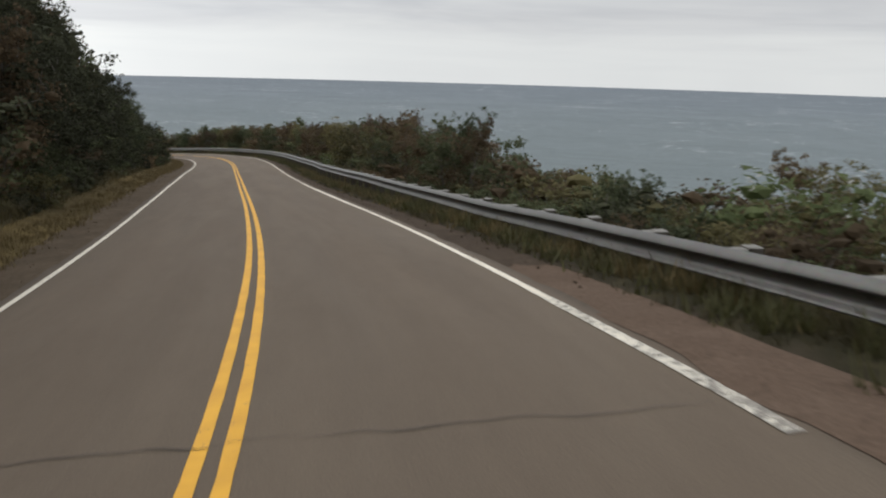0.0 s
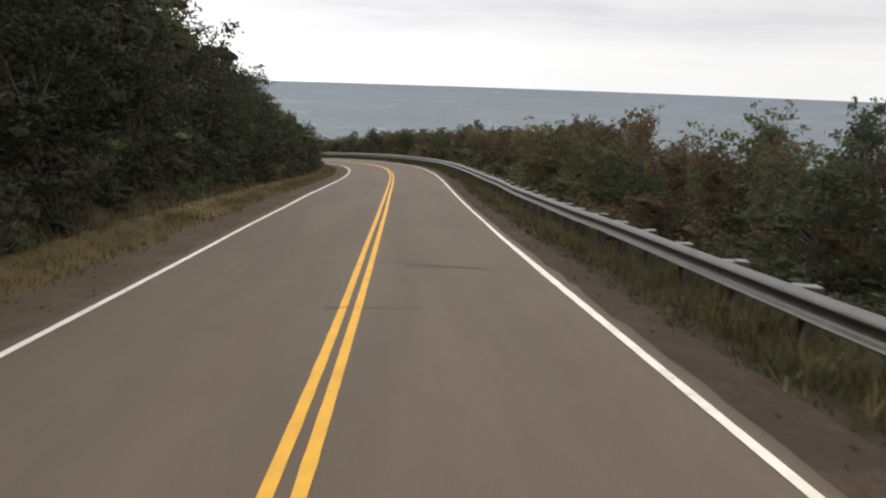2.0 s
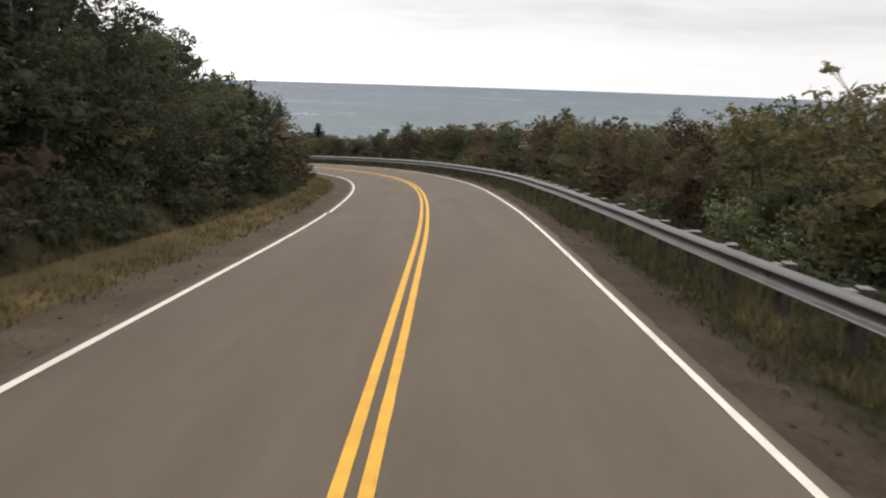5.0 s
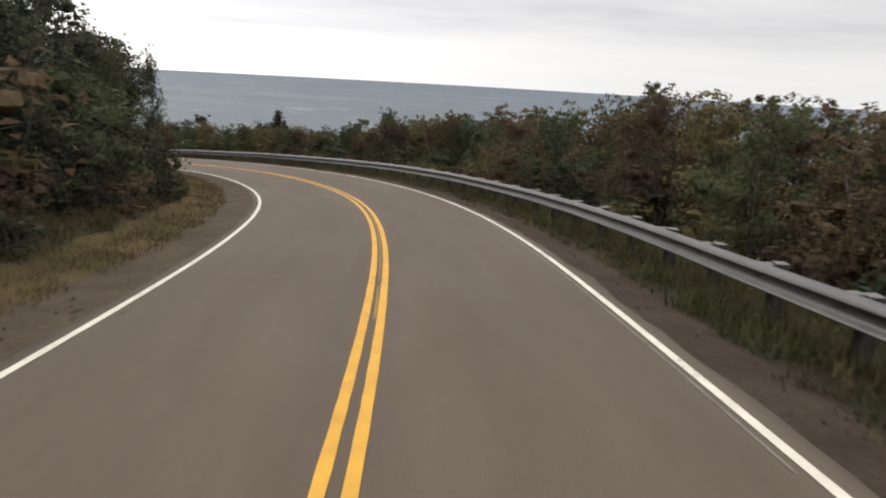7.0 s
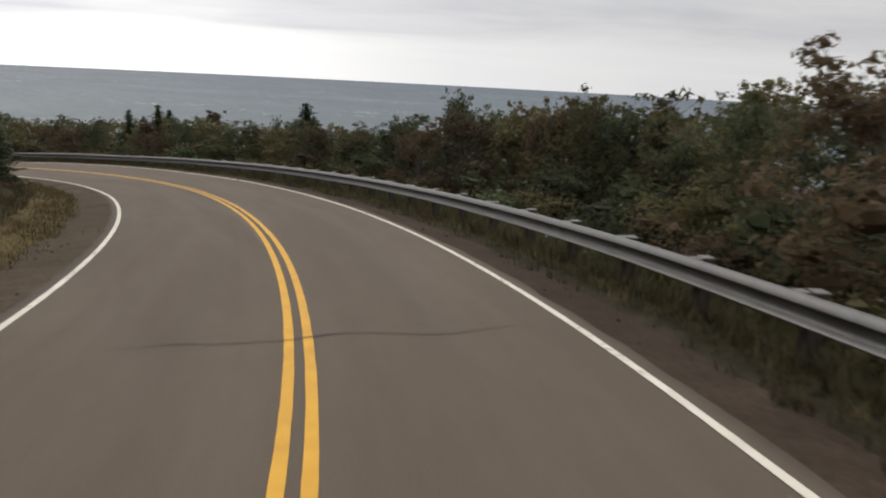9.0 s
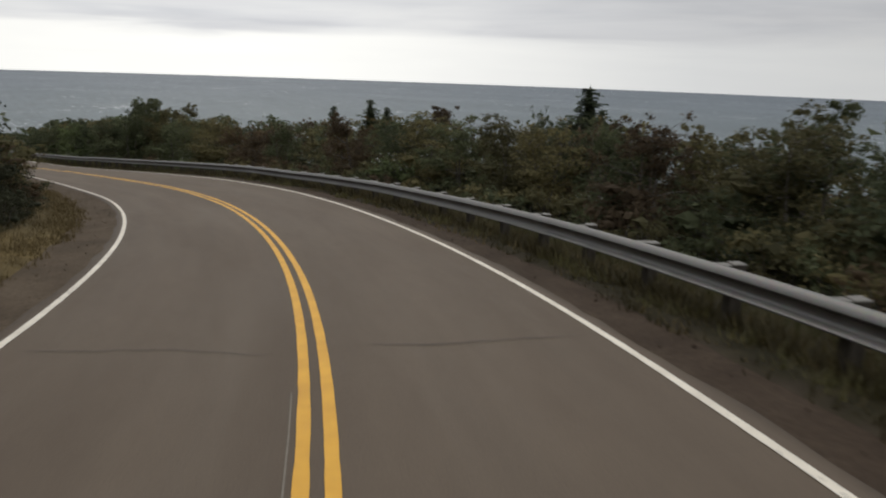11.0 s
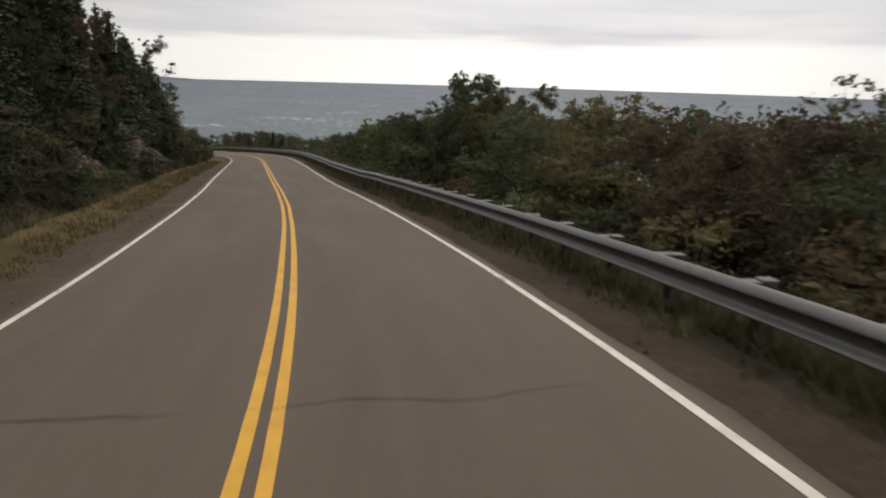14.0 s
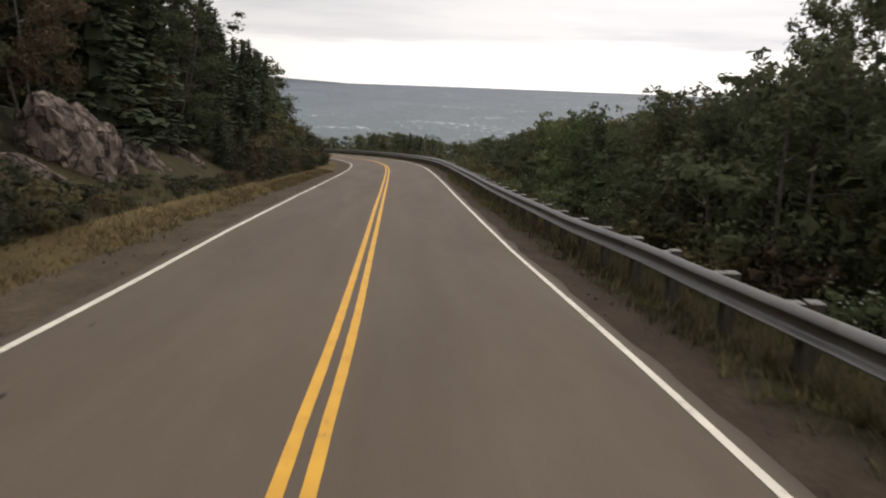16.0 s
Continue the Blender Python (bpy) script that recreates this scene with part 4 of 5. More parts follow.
for colour in ("green", "rust"):
    for i in range(2):
        seed += 1
        PROTO["open", colour, i] = tagged(broadleaf("broadleaf_tree", seed + 300, colour, width=(1.4, 1.1)[i], leaves=1500, size=0.17, bare=0.3, gap=1.0), "thin open-crowned tree with scattered " + {"green": "dark green", "rust": "brown autumn"}[colour] + " leaves", "tree", "roadside trees")
for colour in ("green", "deep", "olive", "rust"):
    for i in range(2):
        seed += 1
        PROTO["tall", colour, i] = tagged(broadleaf("broadleaf_tree", seed + 200, colour, height=9.0, width=(2.2, 2.7)[i], leaves=7000, size=0.15, gap=0.1), {"green": "tall", "deep": "tall very dark", "olive": "tall olive", "rust": "tall rust-brown"}[colour] + " broad-leaved tree crowding the roadside bank", "tree", "roadside trees")
SHRUB_TEXT = {"deep": "low very dark green roadside shrub", "green": "low dark green roadside shrub", "olive": "low olive-brown roadside shrub", "rust": "low rust-red roadside shrub", "light": "low fresh green shrub with pale seed heads"}
for colour, count in (("green", 2), ("deep", 2), ("olive", 2), ("rust", 1), ("light", 1)):
    for i in range(count):
        seed += 1
        PROTO["shrub", colour, i] = tagged(shrub("shrub", seed, colour, flowers=6 if colour == "light" else 0), SHRUB_TEXT[colour], "shrub", "roadside shrubs")
for i in range(2):
    PROTO["far_spruce", "needle", i] = tagged(spruce("spruce_tree", 320 + i, width=(1.7, 1.9)[i], fine=0.45), "dark green spruce with drooping branches", "spruce", "spruces")
for i in range(4):
    PROTO["spruce", "needle", i] = tagged(spruce("spruce_tree", 300 + i, width=(1.6, 1.9, 1.3, 1.75)[i]), "dark green spruce with drooping branches", "spruce", "spruces")
SHRUBS = [k for k in PROTO if k[0] == "shrub"]
SPRUCES = [k for k in PROTO if k[0] == "spruce"]

def scaled(ob):
    return Matrix.Diagonal((1 / ob.scale[0], 1 / ob.scale[1], 1 / ob.scale[2], 1))


def road_z(s):
    return float(along(CZ, s))


class Woods:
    """Gathers far plants into one mesh with the prototypes' materials."""

    def __init__(self):
        self.v, self.f, self.m, self.mats, self.n, self.cache = [], [], [], [], 0, {}

    def add(self, key, m):
        if key not in self.cache:
            rows = []
            for ch in PROTO[key].children:
                me = ch.data
                co = np.empty(len(me.vertices) * 3)
                me.vertices.foreach_get("co", co)
                rows.append((co.reshape(-1, 3), [tuple(p.vertices) for p in me.polygons], list(me.materials), [p.material_index for p in me.polygons]))
            self.cache[key] = rows
        a = np.array(m)
        for co, faces, mats, idx in self.cache[key]:
            self.mats += [q for q in mats if q not in self.mats]
            slot = [self.mats.index(q) for q in mats]
            self.v.append(co @ a[:3, :3].T + a[:3, 3])
            self.f += [tuple(i + self.n for i in f) for f in faces]
            self.m += [slot[q] for q in idx]
            self.n += len(co)

    def done(self, name, label, category):
        ob = mesh_object(name, np.concatenate(self.v), self.f, None, mats=self.mats, face_mat=self.m)
        return tagged(ob, label, category, kind="stuff")


def stand(key, s, d, height, rng, wide=1.0, woods=None, low=0.0):
    """One plant of the given height on the land at (s, d), as a thing or as part of the far woods."""
    if key[0] == "tree" and height > 6.0:
        key = ("tall", key[1] if key[1] in ("olive", "deep", "rust") else "green", key[2] % 2)
    x, y, z = land_at(s, d)
    if abs(d) < 9.5:
        z = max(z, on_road(s, d, float(profile(d)))[2])
    native = {"tree": 5.0, "open": 5.0, "lite": 5.0, "far": 9.0, "tall": 9.0, "far_spruce": 7.0, "shrub": 1.7, "spruce": 7.0}[key[0]]
    k = (height + low) / native
    k *= 1.03 if key[0] == "tall" and d > 0 else 1.0
    w = (k if key[0] in ("tall", "far") else k ** 0.75) * wide * rng.uniform(0.88, 1.12)
    m = pose(x, y, z - 0.04 - low, rng.uniform(-3, 3), rng.uniform(-3, 3), rng.uniform(0, 360)) @ Matrix.Diagonal((w, w, k, 1))
    if woods is not None:
        woods.add(key, m)
        return None
    ob = PROTO[key]
    if key not in USED:
        USED.add(key)
        ob.matrix_basis = m
        return ob
    return copy_thing(ob, m @ scaled(ob))


def pick(rng, table):
    total = sum(w for _, w in table)
    r = rng.uniform(0, total)
    for k, w in table:
        r -= w
        if r <= 0:
            break
    return k


def kind_of(rng, s, side, level="tree"):
    if side > 0:
        if s < 85:
            leaf = pick(rng, [("green", 2.5), ("olive", 2.0), ("rust", 4.5)])
        elif s < 140:
            leaf = pick(rng, [("green", 2.5), ("olive", 3), ("rust", 4)])
        elif s < 200:
            leaf = pick(rng, [("green", 4), ("olive", 4), ("rust", 2.0)])
        else:
            leaf = pick(rng, [("green", 8), ("olive", 3), ("light", 0.5)])
    else:
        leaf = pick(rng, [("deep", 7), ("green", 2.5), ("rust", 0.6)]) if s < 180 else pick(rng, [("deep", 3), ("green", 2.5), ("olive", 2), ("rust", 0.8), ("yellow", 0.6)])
    return pick(rng, [(k, 1) for k in PROTO if k[0] == level and k[1] == leaf])


FAR_SPRUCES = [k for k in PROTO if k[0] == "far_spruce"]
rng = random.Random(77)
woods_r, woods_l = Woods(), Woods()
# special trees that stand out over the rest: distance along, distance right, top above the road
for s, d, top, kind, leaf, n, wide in ((25, 10, 1.7, "tree", "olive", 1, 1.1), (29, 12.8, 1.8, "tree", "rust", 1, 1.0), (33, 10, 1.1, "tree", "green", 1, 1.0), (41.2, 14.2, 1.15, "tree", "green", 2, 0.8), (38.5, 14.0, 1.0, "tree", "green", 1, 0.8),
                                       (45.6, 9.4, 2.7, "tree", "rust", 1, 0.8), (48.2, 10.7, 3.7, "tree", "green", 2, 0.75), (50.2, 10.2, 2.7, "tree", "rust", 0, 0.9), (52.6, 10.3, 3.6, "open", "green", 0, 0.9), (66, 12.8, 3.2, "open", "rust", 1, 1.0), (72, 13.0, 4.2, "open", "rust", 0, 1.0),
                                       (75, 13.4, 4.9, "open", "rust", 1, 0.8), (77, 12.5, 4.3, "tree", "rust", 2, 0.8), (81, 12.6, 4.4, "tree", "rust", 1, 0.8), (84, 12.3, 4.7, "tree", "rust", 2, 0.8), (106, 10.5, 3.7, "tree", "rust", 1, 1.2), (113, 14.6, 4.1, "tree", "rust", 0, 1.0),
                                       (114.3, 12.6, 4.3, "tree", "rust", 2, 0.9), (117, 11.1, 4.3, "tree", "green", 2, 0.8), (118, 12.8, 4.8, "tree", "green", 2, 0.8), (128, 14.0, 3.9, "tree", "olive", 0, 1.1), (130, 10.0, 3.8, "tree", "olive", 2, 0.8), (134.5, 10.6, 3.7, "tree", "rust", 1, 0.9), (139.2, 9.9, 4.2, "open", "green", 0, 0.9), (140.9, 10.8, 4.1, "open", "green", 1, 0.9), (139.2, 11.2, 3.6, "tree", "green", 2, 0.8),
                                       (135, 23.0, 4.0, "tree", "olive", 0, 1.0), (144, 10, 2.7, "tree", "olive", 1, 1.0), (149, 16.5, 2.5, "tree", "rust", 2, 1.0), (153, 17.2, 3.2, "tree", "green", 0, 1.3), (166, 18.8, 2.9, "tree", "olive", 0, 1.0), (159.6, 11.6, 2.5, "tree", "deep", 2, 1.1), (158, 13.2, 3.1, "tree", "olive", 2, 1.0), (157, 11.5, 2.8, "tree", "rust", 0, 0.9), (161.2, 10.6, 2.6, "tree", "olive", 0, 1.1), (164.3, 12.4, 2.4, "tree", "rust", 1, 1.1), (163, 13.1, 3.5, "open", "green", 0, 0.55), (161.6, 13.9, 2.8, "tree", "deep", 0, 1.0), (165.6, 13.4, 2.4, "tree", "olive", 2, 1.2), (169, 20, 2.9, "tree", "green", 1, 1.2), (172, 20, 2.2, "tree", "olive", 2, 1.2), (164.2, 11.8, 2.4, "tree", "olive", 1, 1.0), (168, 11.0, 2.3, "tree", "olive", 2, 1.2), (170, 9.6, 2.3, "tree", "green", 0, 1.2),
                                       (172.5, 10.6, 2.4, "tree", "olive", 1, 1.1), (175.5, 9.8, 2.5, "tree", "rust", 1, 1.2), (177, 16.3, 3.9, "tree", "rust", 0, 1.2), (180.5, 15.0, 3.5, "tree", "yellow", 0, 1.0), (200, 20.9, 3.4, "tree", "rust", 1, 1.0), (213, 11.3, 5.9, "tree", "green", 1, 0.9), (215.8, 11.2, 5.8, "tree", "green", 2, 0.9),
                                       (217.6, 11.3, 4.8, "tree", "green", 0, 0.9), (215, 14.4, 5.4, "tree", "olive", 1, 1.0), (211, 10.2, 5.3, "tree", "green", 0, 0.9), (208.5, 11.0, 4.7, "tree", "olive", 2, 0.9), (227, 11.1, 4.0, "tree", "green", 2, 0.8), (232, 11.5, 3.4, "tree", "green", 1, 0.9), (249, 13.2, 4.6, "tree", "green", 2, 0.8), (256, 13.8, 4.7, "tree", "green", 2, 0.8),
                                       (116.6, -8.2, 5.0, "open", "green", 1, 0.45), (120.2, -7.2, 5.1, "open", "green", 0, 0.42), (229.5, -9.6, 7.4, "tree", "yellow", 0, 0.7), (222, -10.2, 9.8, "tree", "rust", 1, 0.8), (206.5, -9.6, 7.5, "tree", "deep", 0, 0.8)):
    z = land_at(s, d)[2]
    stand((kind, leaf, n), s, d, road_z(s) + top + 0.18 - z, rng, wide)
for s, d, top, n, wide in ((163.7, 16.0, 4.65, 0, 2.2), (184, 16.9, 4.9, 1, 1.8), (186, 15.0, 4.5, 3, 1.7), (187, 20.6, 4.5, 2, 1.6), (162.2, 15.6, 3.6, 3, 1.5),
                           (300, 10, 2.6, 0, 1.3), (306, 10, 3.2, 1, 1.4), (311, 11, 3.2, 2, 1.4), (316, 12, 3.6, 3, 1.5), (319, 12.5, 3.4, 1, 1.5), (322, 13, 3.3, 0, 1.5), (326, 14.3, 3.5, 1, 1.5), (329, 13.5, 3.2, 3, 1.5), (332, 13.1, 3.6, 2, 1.5), (284, 10.8, 1.9, 3, 1.0), (292, 12, 2.0, 0, 1.0), (275, -12, 10.5, 1, 1.0)):
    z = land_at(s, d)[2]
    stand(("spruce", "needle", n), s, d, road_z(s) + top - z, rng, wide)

# right-hand slope, row by row outwards
for lo, hi, step, single in ((8.4, 10.6, 3.0, True), (11.2, 14.5, 3.0, True), (15.5, 21.0, 3.0, False), (22.0, 30.0, 4.6, False)):
    s = 14.0
    while s < 352:
        s += step * rng.uniform(0.7, 1.3)
        d = rng.uniform(lo, hi)
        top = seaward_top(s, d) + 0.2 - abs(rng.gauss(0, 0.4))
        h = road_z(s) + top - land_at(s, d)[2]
        if h < 0.9:
            continue
        if h < 2.4:
            stand(pick(rng, [(k, 1) for k in SHRUBS]), s, d, h, rng, 1.3, None if single else woods_r)
        else:
            key = kind_of(rng, s, 1, ("tree" if d < 11 and s < 225 else "lite") if single and s < 260 else "far")
            if rng.random() < 0.05 and d > 11:
                key = rng.choice(SPRUCES if single else FAR_SPRUCES)
            stand(key, s, d, h, rng, rng.uniform(0.95, 1.35), None if single else woods_r)
# undergrowth between rail and trees
s = 12.0
while s < 345:
    s += rng.uniform(1.0, 2.1)
    d = rng.uniform(6.3, 8.4)
    leaf = pick(rng, [("green", 4), ("olive", 4), ("rust", 1.5 if s > 90 else 4.0), ("light", 3.0 if s > 195 else 1.0 if s > 50 else 0.2)])
    h = rng.uniform(0.55, 1.15) + 0.35 * (d - 6.3) * (0.5 if s < 45 else 1.0)
    stand(pick(rng, [(k, 1) for k in SHRUBS if k[1] == leaf]), s, d, h, rng, 1.0, None if 16 < s < 215 else woods_r)
for lo, hi, step in ((8.5, 13.0, 2.2), (13.0, 26.0, 2.8)):
    s = 12.0
    while s < 350:
        s += step * rng.uniform(0.6, 1.4)
        stand(pick(rng, [(k, 1) for k in SHRUBS]), s, rng.uniform(lo, hi), rng.uniform(1.2, 2.2) if lo < 10 else rng.uniform(1.9, 3.3), rng, 1.5, woods_r)

# closed understorey behind the front rows
fill = random.Random(31)
s = 14.0
while s < 262:
    s += fill.uniform(0.9, 1.7)
    d = fill.uniform(10.0, 16.5)
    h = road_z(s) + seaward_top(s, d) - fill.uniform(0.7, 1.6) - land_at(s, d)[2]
    if h > 1.2:
        stand(kind_of(fill, s, 1, "far"), s, d, h, fill, fill.uniform(1.2, 1.7), woods_r)

# left-hand bank
BARE = ((199.0, 201.8), (203.2, 208.0), (213.0, 231.5))  # where the rock shows
for lo, hi, step, single in ((7.0, 8.6, 2.7, True), (8.8, 11.5, 2.8, False), (12.0, 16.0, 3.3, False), (17.0, 26.0, 7.0, False)):
    s = 8.0
    while s < 352:
        s += step * rng.uniform(0.7, 1.3)
        d = -rng.uniform(lo, hi)
        if d > -9.3 and any(a < s < b for a, b in BARE):
            continue
        if 100 < s < 140 and d > -9.5:
            d -= 0.8 if s < 112 else 1.5
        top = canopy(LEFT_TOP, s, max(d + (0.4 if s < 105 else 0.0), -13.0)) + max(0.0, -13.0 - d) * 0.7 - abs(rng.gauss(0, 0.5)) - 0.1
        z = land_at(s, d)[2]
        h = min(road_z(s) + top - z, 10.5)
        if h < 0.8:
            continue
        conifer = rng.random() < (0.85 if s > 178 else 0.08)
        if h < 2.2:
            key = pick(rng, [(k, 1) for k in SHRUBS if k[1] != "light"])
        else:
            near = single or 185 < s < 240 and d > -12.0
            key = rng.choice(SPRUCES if near else FAR_SPRUCES) if conifer else kind_of(rng, s, -1, "tree" if near and (s < 140 or s > 185) else "far")
        stand(key, s, d, h, rng, rng.uniform(1.0, 1.3), None if single else woods_l, 0.3)
s = 18.0
while s < 114:
    s += fill.uniform(1.8, 3.2)
    d = -fill.uniform(9.0, 12.0)
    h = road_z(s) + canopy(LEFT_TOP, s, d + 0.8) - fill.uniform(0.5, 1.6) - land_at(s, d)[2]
    if h > 1.2:
        stand(kind_of(fill, s, -1, "far"), s, d, min(h, 11.0), fill, fill.uniform(1.0, 1.3), woods_l)
# bushes at the foot of the left bank
s = 8.0
while s < 345:
    s += rng.uniform(0.6, 1.3)
    d = -rng.uniform(5.95, 7.4)
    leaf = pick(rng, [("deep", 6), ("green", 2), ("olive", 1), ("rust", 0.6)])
    h = rng.uniform(0.5, 1.0) + 0.5 * (-d - 6.1)
    if any(a < s < b for a, b in BARE):
        h = rng.uniform(0.3, 0.6)
        d = -rng.uniform(6.1, 6.9)
    elif 116 < s < 150:
        h, d = h * 0.6, d - 0.4
    elif not 120 < s < 190:
        h *= 1.35
    stand(pick(rng, [(k, 1) for k in SHRUBS if k[1] == leaf]), s, d, h, rng, 1.0, None if 18 < s < 118 or 190 < s < 235 else woods_l)
s = 8.0
while s < 345:
    s += rng.uniform(1.2, 2.4)
    near = 9.4 if any(a < s < b for a, b in BARE) else 8.6 if 114 < s < 145 else 7.0
    stand(pick(rng, [(k, 1) for k in SHRUBS if k[1] != "light"]), s, -rng.uniform(near, 13.0), rng.uniform(1.4, 2.6), rng, 1.6, woods_l)
# a few more that close the canopy
own = random.Random(15)
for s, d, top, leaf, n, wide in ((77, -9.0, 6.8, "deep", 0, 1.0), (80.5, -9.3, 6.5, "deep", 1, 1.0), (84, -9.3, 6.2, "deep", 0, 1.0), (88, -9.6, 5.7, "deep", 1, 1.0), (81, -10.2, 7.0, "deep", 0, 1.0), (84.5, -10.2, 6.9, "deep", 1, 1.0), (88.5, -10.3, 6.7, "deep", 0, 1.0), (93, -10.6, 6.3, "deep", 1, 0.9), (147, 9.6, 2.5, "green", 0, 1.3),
                                 (149.5, 10.5, 2.7, "olive", 1, 1.2), (151.5, 9.5, 2.6, "green", 1, 1.2), (146, 11.5, 2.6, "green", 0, 1.3), (167, 9.6, 2.4, "green", 1, 1.2), (164.5, 10.2, 2.4, "olive", 0, 1.2)):
    stand(("tree", leaf, n), s, d, road_z(s) + top - land_at(s, d)[2], own, wide)
for key in [k for k in PROTO if k not in USED]:
    stand(key, 330, -9.5, 3.0 if key[0] != "shrub" else 1.2, rng)
woods_r.done("woods_seaward", "dense mixed trees and undergrowth falling towards the sea", "woods")
woods_l.done("woods_uphill", "dense mixed trees rising up the bank", "woods")


# ---------------------------------------------------------------- rock faces in the bank
def rock_block(outcrop, s, d, h0, w, deep, tall, seed, shear=0.24):
    """One split, slanting block of an outcrop: cut by random planes that mostly face the road, with ledges and fine breaks."""
    r = random.Random(seed)
    planes = [(Vector((abs(r.gauss(0.3, 0.7)), r.gauss(0, 0.8), r.gauss(0.1, 0.45))).normalized(), r.uniform(0.55, 0.95)) for _ in range(14)]
    planes += [(Vector((0.1, r.choice((-1, 1)), 0.2)).normalized(), 0.85), (Vector((0.5, 0, 1)).normalized(), 0.9), (Vector((0, -1, 0.5)).normalized(), 0.9)]
    bm = bmesh.new()
    bmesh.ops.create_icosphere(bm, subdivisions=4, radius=1.0)
    for v in bm.verts:
        u = v.co.normalized()
        k = min([c / max(u.dot(n), 0.05) for n, c in planes] + [1.3])
        p = u * k
        q = Vector((p.x * 0.8, p.y * 1.5 + p.z * 0.7, p.z * 1.1 - p.y * 0.4)) + Vector((seed * 3.1, 0, 0))
        ledge = abs(noise.noise(q * 1.3)) + 0.5 * abs(noise.noise(q * 3.7))
        p += u * (0.14 - 0.36 * ledge + 0.05 * noise.noise(p * 9.0) + 0.03 * noise.noise(p * 19.0))
        v.co = Vector((p.x * deep / 2 - 0.14 * p.z * tall / 2, p.y * w / 2 - shear * p.z * tall / 2, p.z * tall / 2))
    me = bpy.data.meshes.new("rock_block")
    bm.to_mesh(me)
    bm.free()
    me.materials.append(ROCK)
    ob = under(new("rock_block", me), outcrop)
    x, y, z = on_road(s, d, h0 + tall * 0.38)
    ob.matrix_basis = pose(x, y, z, r.uniform(-5, 5), r.uniform(-5, 3), math.degrees(along(_th, s)))
    return ob


# each outcrop: blocks of distance along, distance right, base height, width, depth, height
OUTCROPS = (
    ("tall cracked grey-pink rock face bedded in the wooded bank", ((218.0, -7.9, -0.1, 2.3, 1.8, 3.2), (219.9, -7.85, -0.1, 1.7, 1.7, 3.0), (221.3, -7.8, -0.3, 1.4, 1.5, 2.2), (215.6, -7.9, -0.1, 2.6, 1.7, 2.0), (213.6, -7.9, -0.2, 1.9, 1.5, 1.5))),
    ("pale split rock face bedded in the wooded bank", ((223.3, -7.8, -0.1, 1.5, 1.5, 2.5), (224.9, -7.7, -0.2, 1.6, 1.4, 1.8), (226.4, -7.7, -0.2, 1.2, 1.3, 1.3))),
    ("small slanting rock slabs under the spruces", ((229.3, -7.8, -0.1, 1.3, 1.3, 2.2), (230.7, -7.8, -0.2, 1.2, 1.3, 1.6))),
    ("low dark broken rocks half hidden by bushes", ((206.2, -7.8, -0.2, 2.6, 1.7, 2.0), (204.2, -7.8, -0.3, 1.8, 1.6, 1.7), (208.3, -7.9, -0.3, 1.6, 1.5, 1.4))),
    ("low weathered rocks in the overgrown bank", ((200.4, -7.8, -0.3, 2.3, 1.6, 1.6), (198.6, -7.9, -0.3, 1.5, 1.4, 1.2))),
)
seed = 0
for text, blocks in OUTCROPS:
    x, y, z = on_road(blocks[0][0], blocks[0][1])
    outcrop = thing("rock_outcrop", pose(x, y, z))
    bpy.context.view_layer.update()
    for row in blocks:
        seed += 1
        ob = rock_block(outcrop, *row, seed)
        ob.matrix_parent_inverse = outcrop.matrix_world.inverted()
    tagged(outcrop, text, "rock", "rock faces")


# ---------------------------------------------------------------- grass
def grass(name, mat, s_from, s_to, d_mid, d_half, per_metre, tall, seed, label, broad=1.0, gaps=0.0):
    """Tufts of bent blades along the road, joined into one mesh; gaps (0 to 1) leaves only clumps standing."""
    r = random.Random(seed)
    v, f = [], []
    n = int((s_to - s_from) * per_metre)
    for k in range(n):
        s = s_from + (s_to - s_from) * r.random()
        thick = 0.5 + 0.5 * wobble(s * 0.35, seed)
        d = (d_mid(s) if callable(d_mid) else d_mid) + max(-1.15, min(1.15, r.gauss(0, 0.55))) * d_half + 0.25 * wobble(s * 0.2, seed + 3)
        if r.random() > 0.35 + thick or 0.5 + 0.5 * wobble(s * 1.7, d * 0.8, seed + 5) < gaps:
            continue
        x, y, z = on_road(s, d, float(profile(d)))
        hh = tall * r.uniform(0.5, 1.15) * (0.6 + 0.7 * thick)
        for b in range(7):
            a = r.uniform(0, 6.28)
            o = Vector((math.cos(a), math.sin(a), 0))
            side = Vector((-o.y, o.x, 0)) * r.uniform(0.008, 0.02) * broad
            p = Vector((x, y, z - 0.02)) + Vector((r.gauss(0, 0.08), r.gauss(0, 0.08), 0))
            h = hh * r.uniform(0.5, 1.1)
            i = len(v)
            v.extend((p - side, p + side, p + o * h * r.uniform(0.2, 0.9) + Vector((0, 0, h))))
            f.append((i, i + 1, i + 2))
    return tagged(mesh_object(name, v, f, mat), label, "grass", kind="stuff")


grass("dry_grass", DRYGRASS, 8, 260, -5.25, 0.6, 70, 0.24, 1, "straw-yellow dry grass along the gravel shoulder")
grass("verge_grass", GREENGRASS, 8, 260, -6.25, 0.45, 12, 0.34, 2, "green-brown grass at the foot of the bank")
grass("verge_grass", GREENGRASS, 8, 260, 5.6, 0.6, 60, 0.42, 3, "green-brown grass and weeds under the guardrail")
grass("dry_grass", DRYGRASS, 24, 240, 5.05, 0.7, 14, 0.24, 6, "tan grass tufts on the gravel below the guardrail")
grass("dry_grass", DRYGRASS, 8, 345, 5.2, 0.6, 8, 0.3, 4, "sparse dry grass tufts under the guardrail")
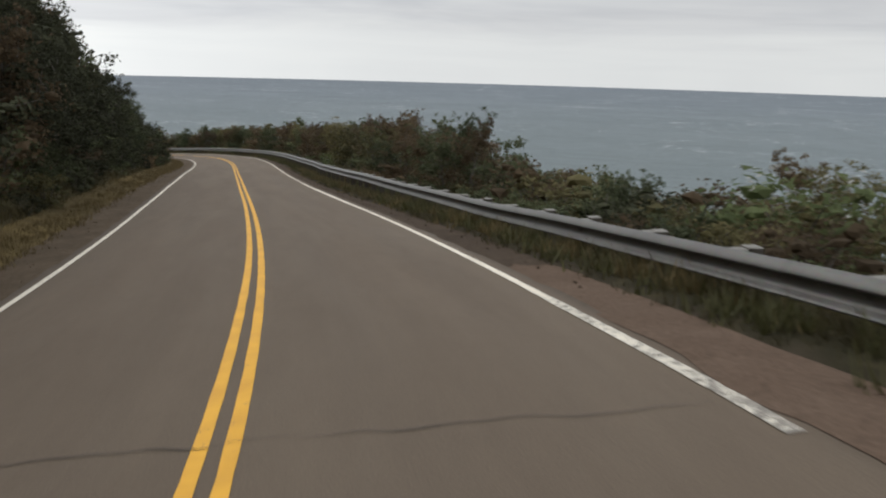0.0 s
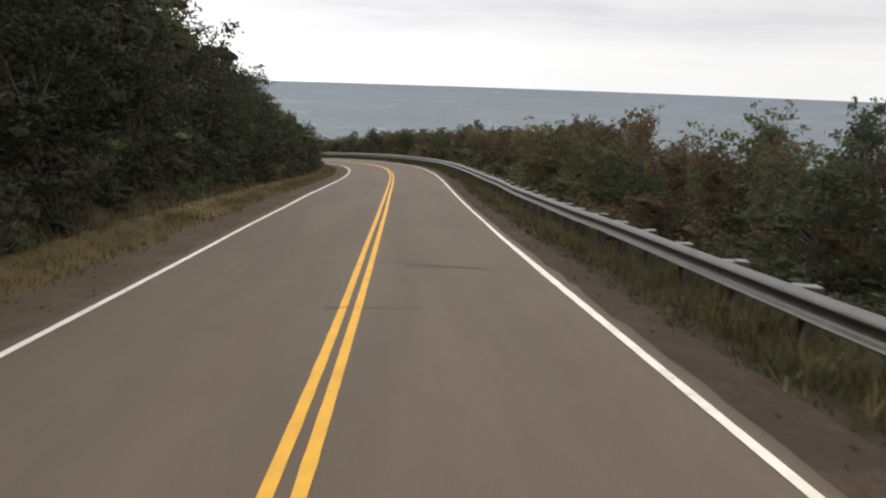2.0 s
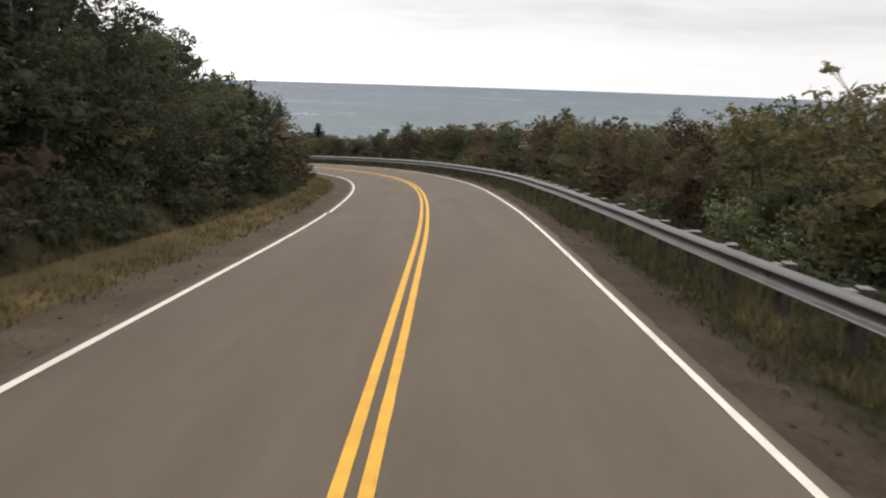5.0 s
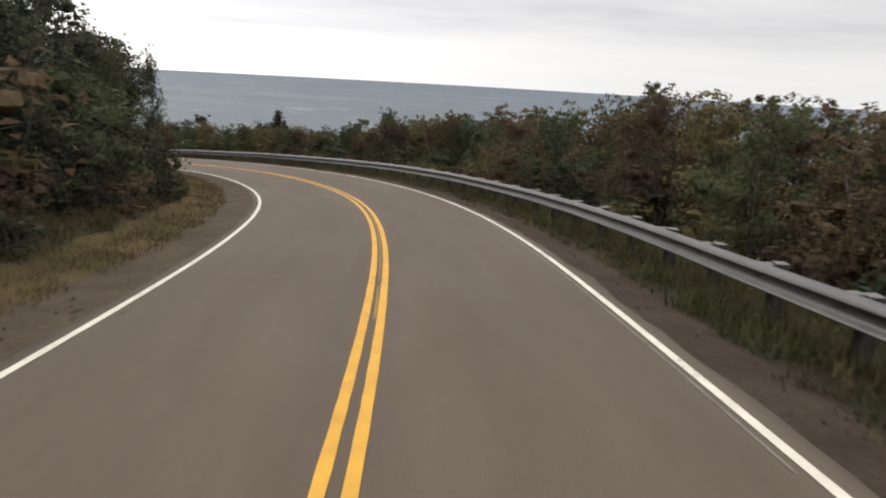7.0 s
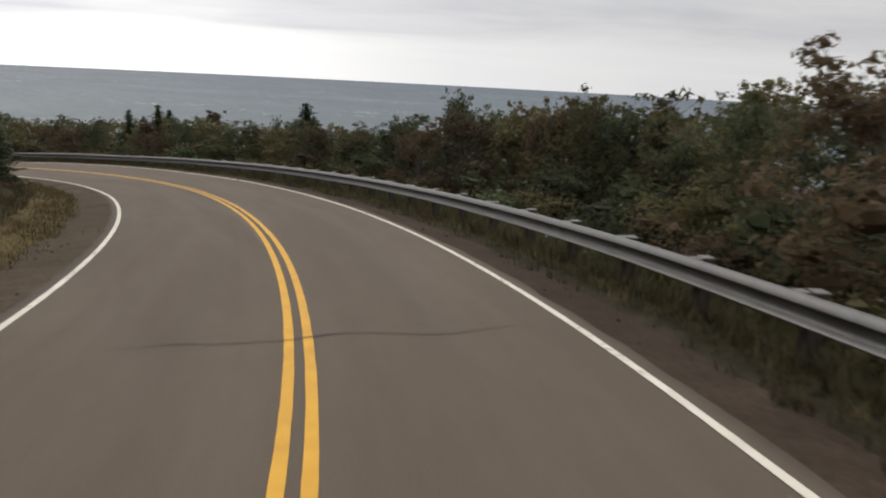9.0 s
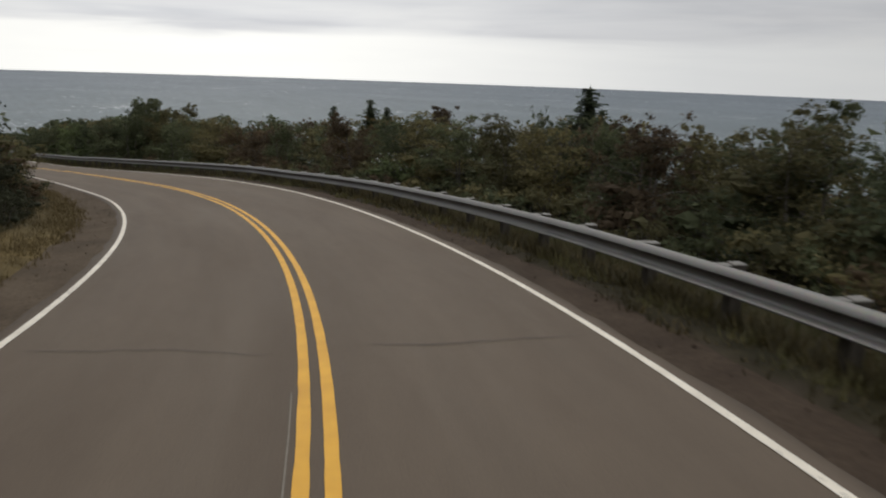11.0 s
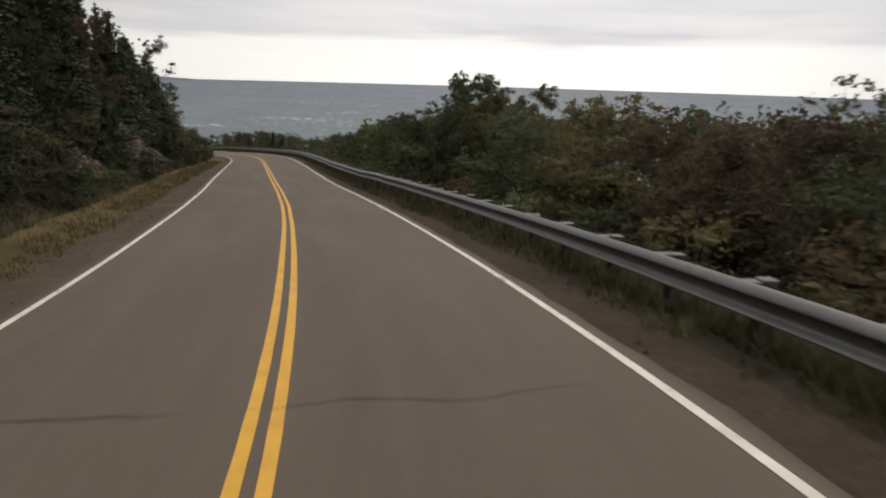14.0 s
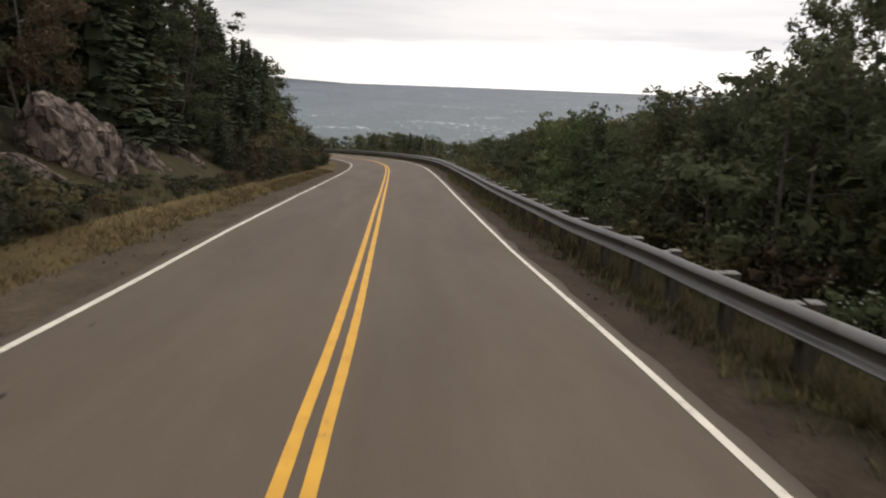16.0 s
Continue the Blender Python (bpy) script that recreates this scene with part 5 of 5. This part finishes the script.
grass("verge_grass", GREENGRASS, 8, 300, lambda s: rail_d(s) + 0.12, 0.14, 20, 0.42, 9, "dark tangled weeds round the guardrail posts", 3.0)
grass("weed_clumps", WEEDGRASS, 8, 110, lambda s: rail_d(s) - 0.2, 0.45, 75, 0.4, 12, "yellow-green weed clumps leaning out below the guardrail", 1.4, 0.5)
grass("weed_clumps", WEEDGRASS, 110, 250, lambda s: rail_d(s) - 0.1, 0.4, 34, 0.3, 13, "low yellow-green weed clumps below the guardrail", 1.4, 0.55)
grass("dry_grass", DRYGRASS, 20, 75, lambda s: rail_d(s) - 0.15, 0.35, 80, 0.42, 14, "pale straw tufts standing round the guardrail posts", 1.3, 0.55)
grass("verge_grass", GREENGRASS, 8, 240, 4.85, 0.5, 50, 0.22, 8, "low green-brown grass at the gravel edge")
grass("verge_grass", WEEDGRASS, 8, 260, 6.9, 0.9, 45, 0.55, 5, "tall yellow-green weeds behind the guardrail", 1.6)


# ---------------------------------------------------------------- loose stones and asphalt crumbs on the shoulders
def stones(name, s_from, s_to, d_lo, d_hi, count, seed, label, mat=GRAVEL):
    r = random.Random(seed)
    v, f = [], []
    for k in range(count):
        s, d = r.uniform(s_from, s_to), r.uniform(d_lo, d_hi)
        c = Vector(on_road(s, d, float(profile(d)) + 0.035))
        q = 0.010 + 0.026 * r.random() ** 3
        i = len(v)
        for o in ((1, 0, 0), (-1, 0, 0), (0, 1, 0), (0, -1, 0), (0, 0, 0.8), (0, 0, -0.6)):
            v.append(c + Vector(o) * q * r.uniform(0.7, 1.4))
        f.extend((i + a, i + b, i + e) for a, b, e in ((0, 2, 4), (2, 1, 4), (1, 3, 4), (3, 0, 4), (2, 0, 5), (1, 2, 5), (3, 1, 5), (0, 3, 5)))
    return tagged(mesh_object(name, v, f, mat), label, "stones", kind="stuff")


stones("loose_stones", 10, 320, -4.7, -3.6, 1000, 21, "loose brown stones on the gravel shoulder")
stones("loose_stones", 22, 320, 3.6, 4.7, 1000, 22, "loose brown stones below the guardrail", DARKGRAVEL)


# ---------------------------------------------------------------- broken asphalt rim beside the uphill edge line
def scar(s, d, length, width, seed):
    """A small dark hollow with a ragged outline where the asphalt has crumbled."""
    n, verts = 12, []
    for k in range(n):
        a = 2 * math.pi * k / n
        q = 0.6 + 0.6 * abs(wobble(math.cos(a) * 1.7, math.sin(a) * 1.7, seed))
        verts.append(on_road(s + math.cos(a) * length / 2 * q, d + math.sin(a) * width / 2 * q, 0.021 if d < -3.45 else 0.012))
    verts.append(on_road(s, d, 0.019 if d < -3.45 else 0.012))
    return under(mesh_object("asphalt_scar", verts, [(k, (k + 1) % n, n) for k in range(n)], TAR), road)


rng = random.Random(5)
for lo, hi, n in ((189.0, 206.0, 22), (86.0, 97.0, 12), (104.0, 112.0, 8)):
    for k in range(n):
        scar(rng.uniform(lo, hi), -3.52 - 0.45 * rng.random() ** 1.6, rng.uniform(0.12, 0.55), rng.uniform(0.04, 0.13), k)
    for k in range(n // 3):
        scar(rng.uniform(lo, hi), -rng.uniform(2.6, 3.2), rng.uniform(0.1, 0.3), rng.uniform(0.03, 0.06), k + 50)
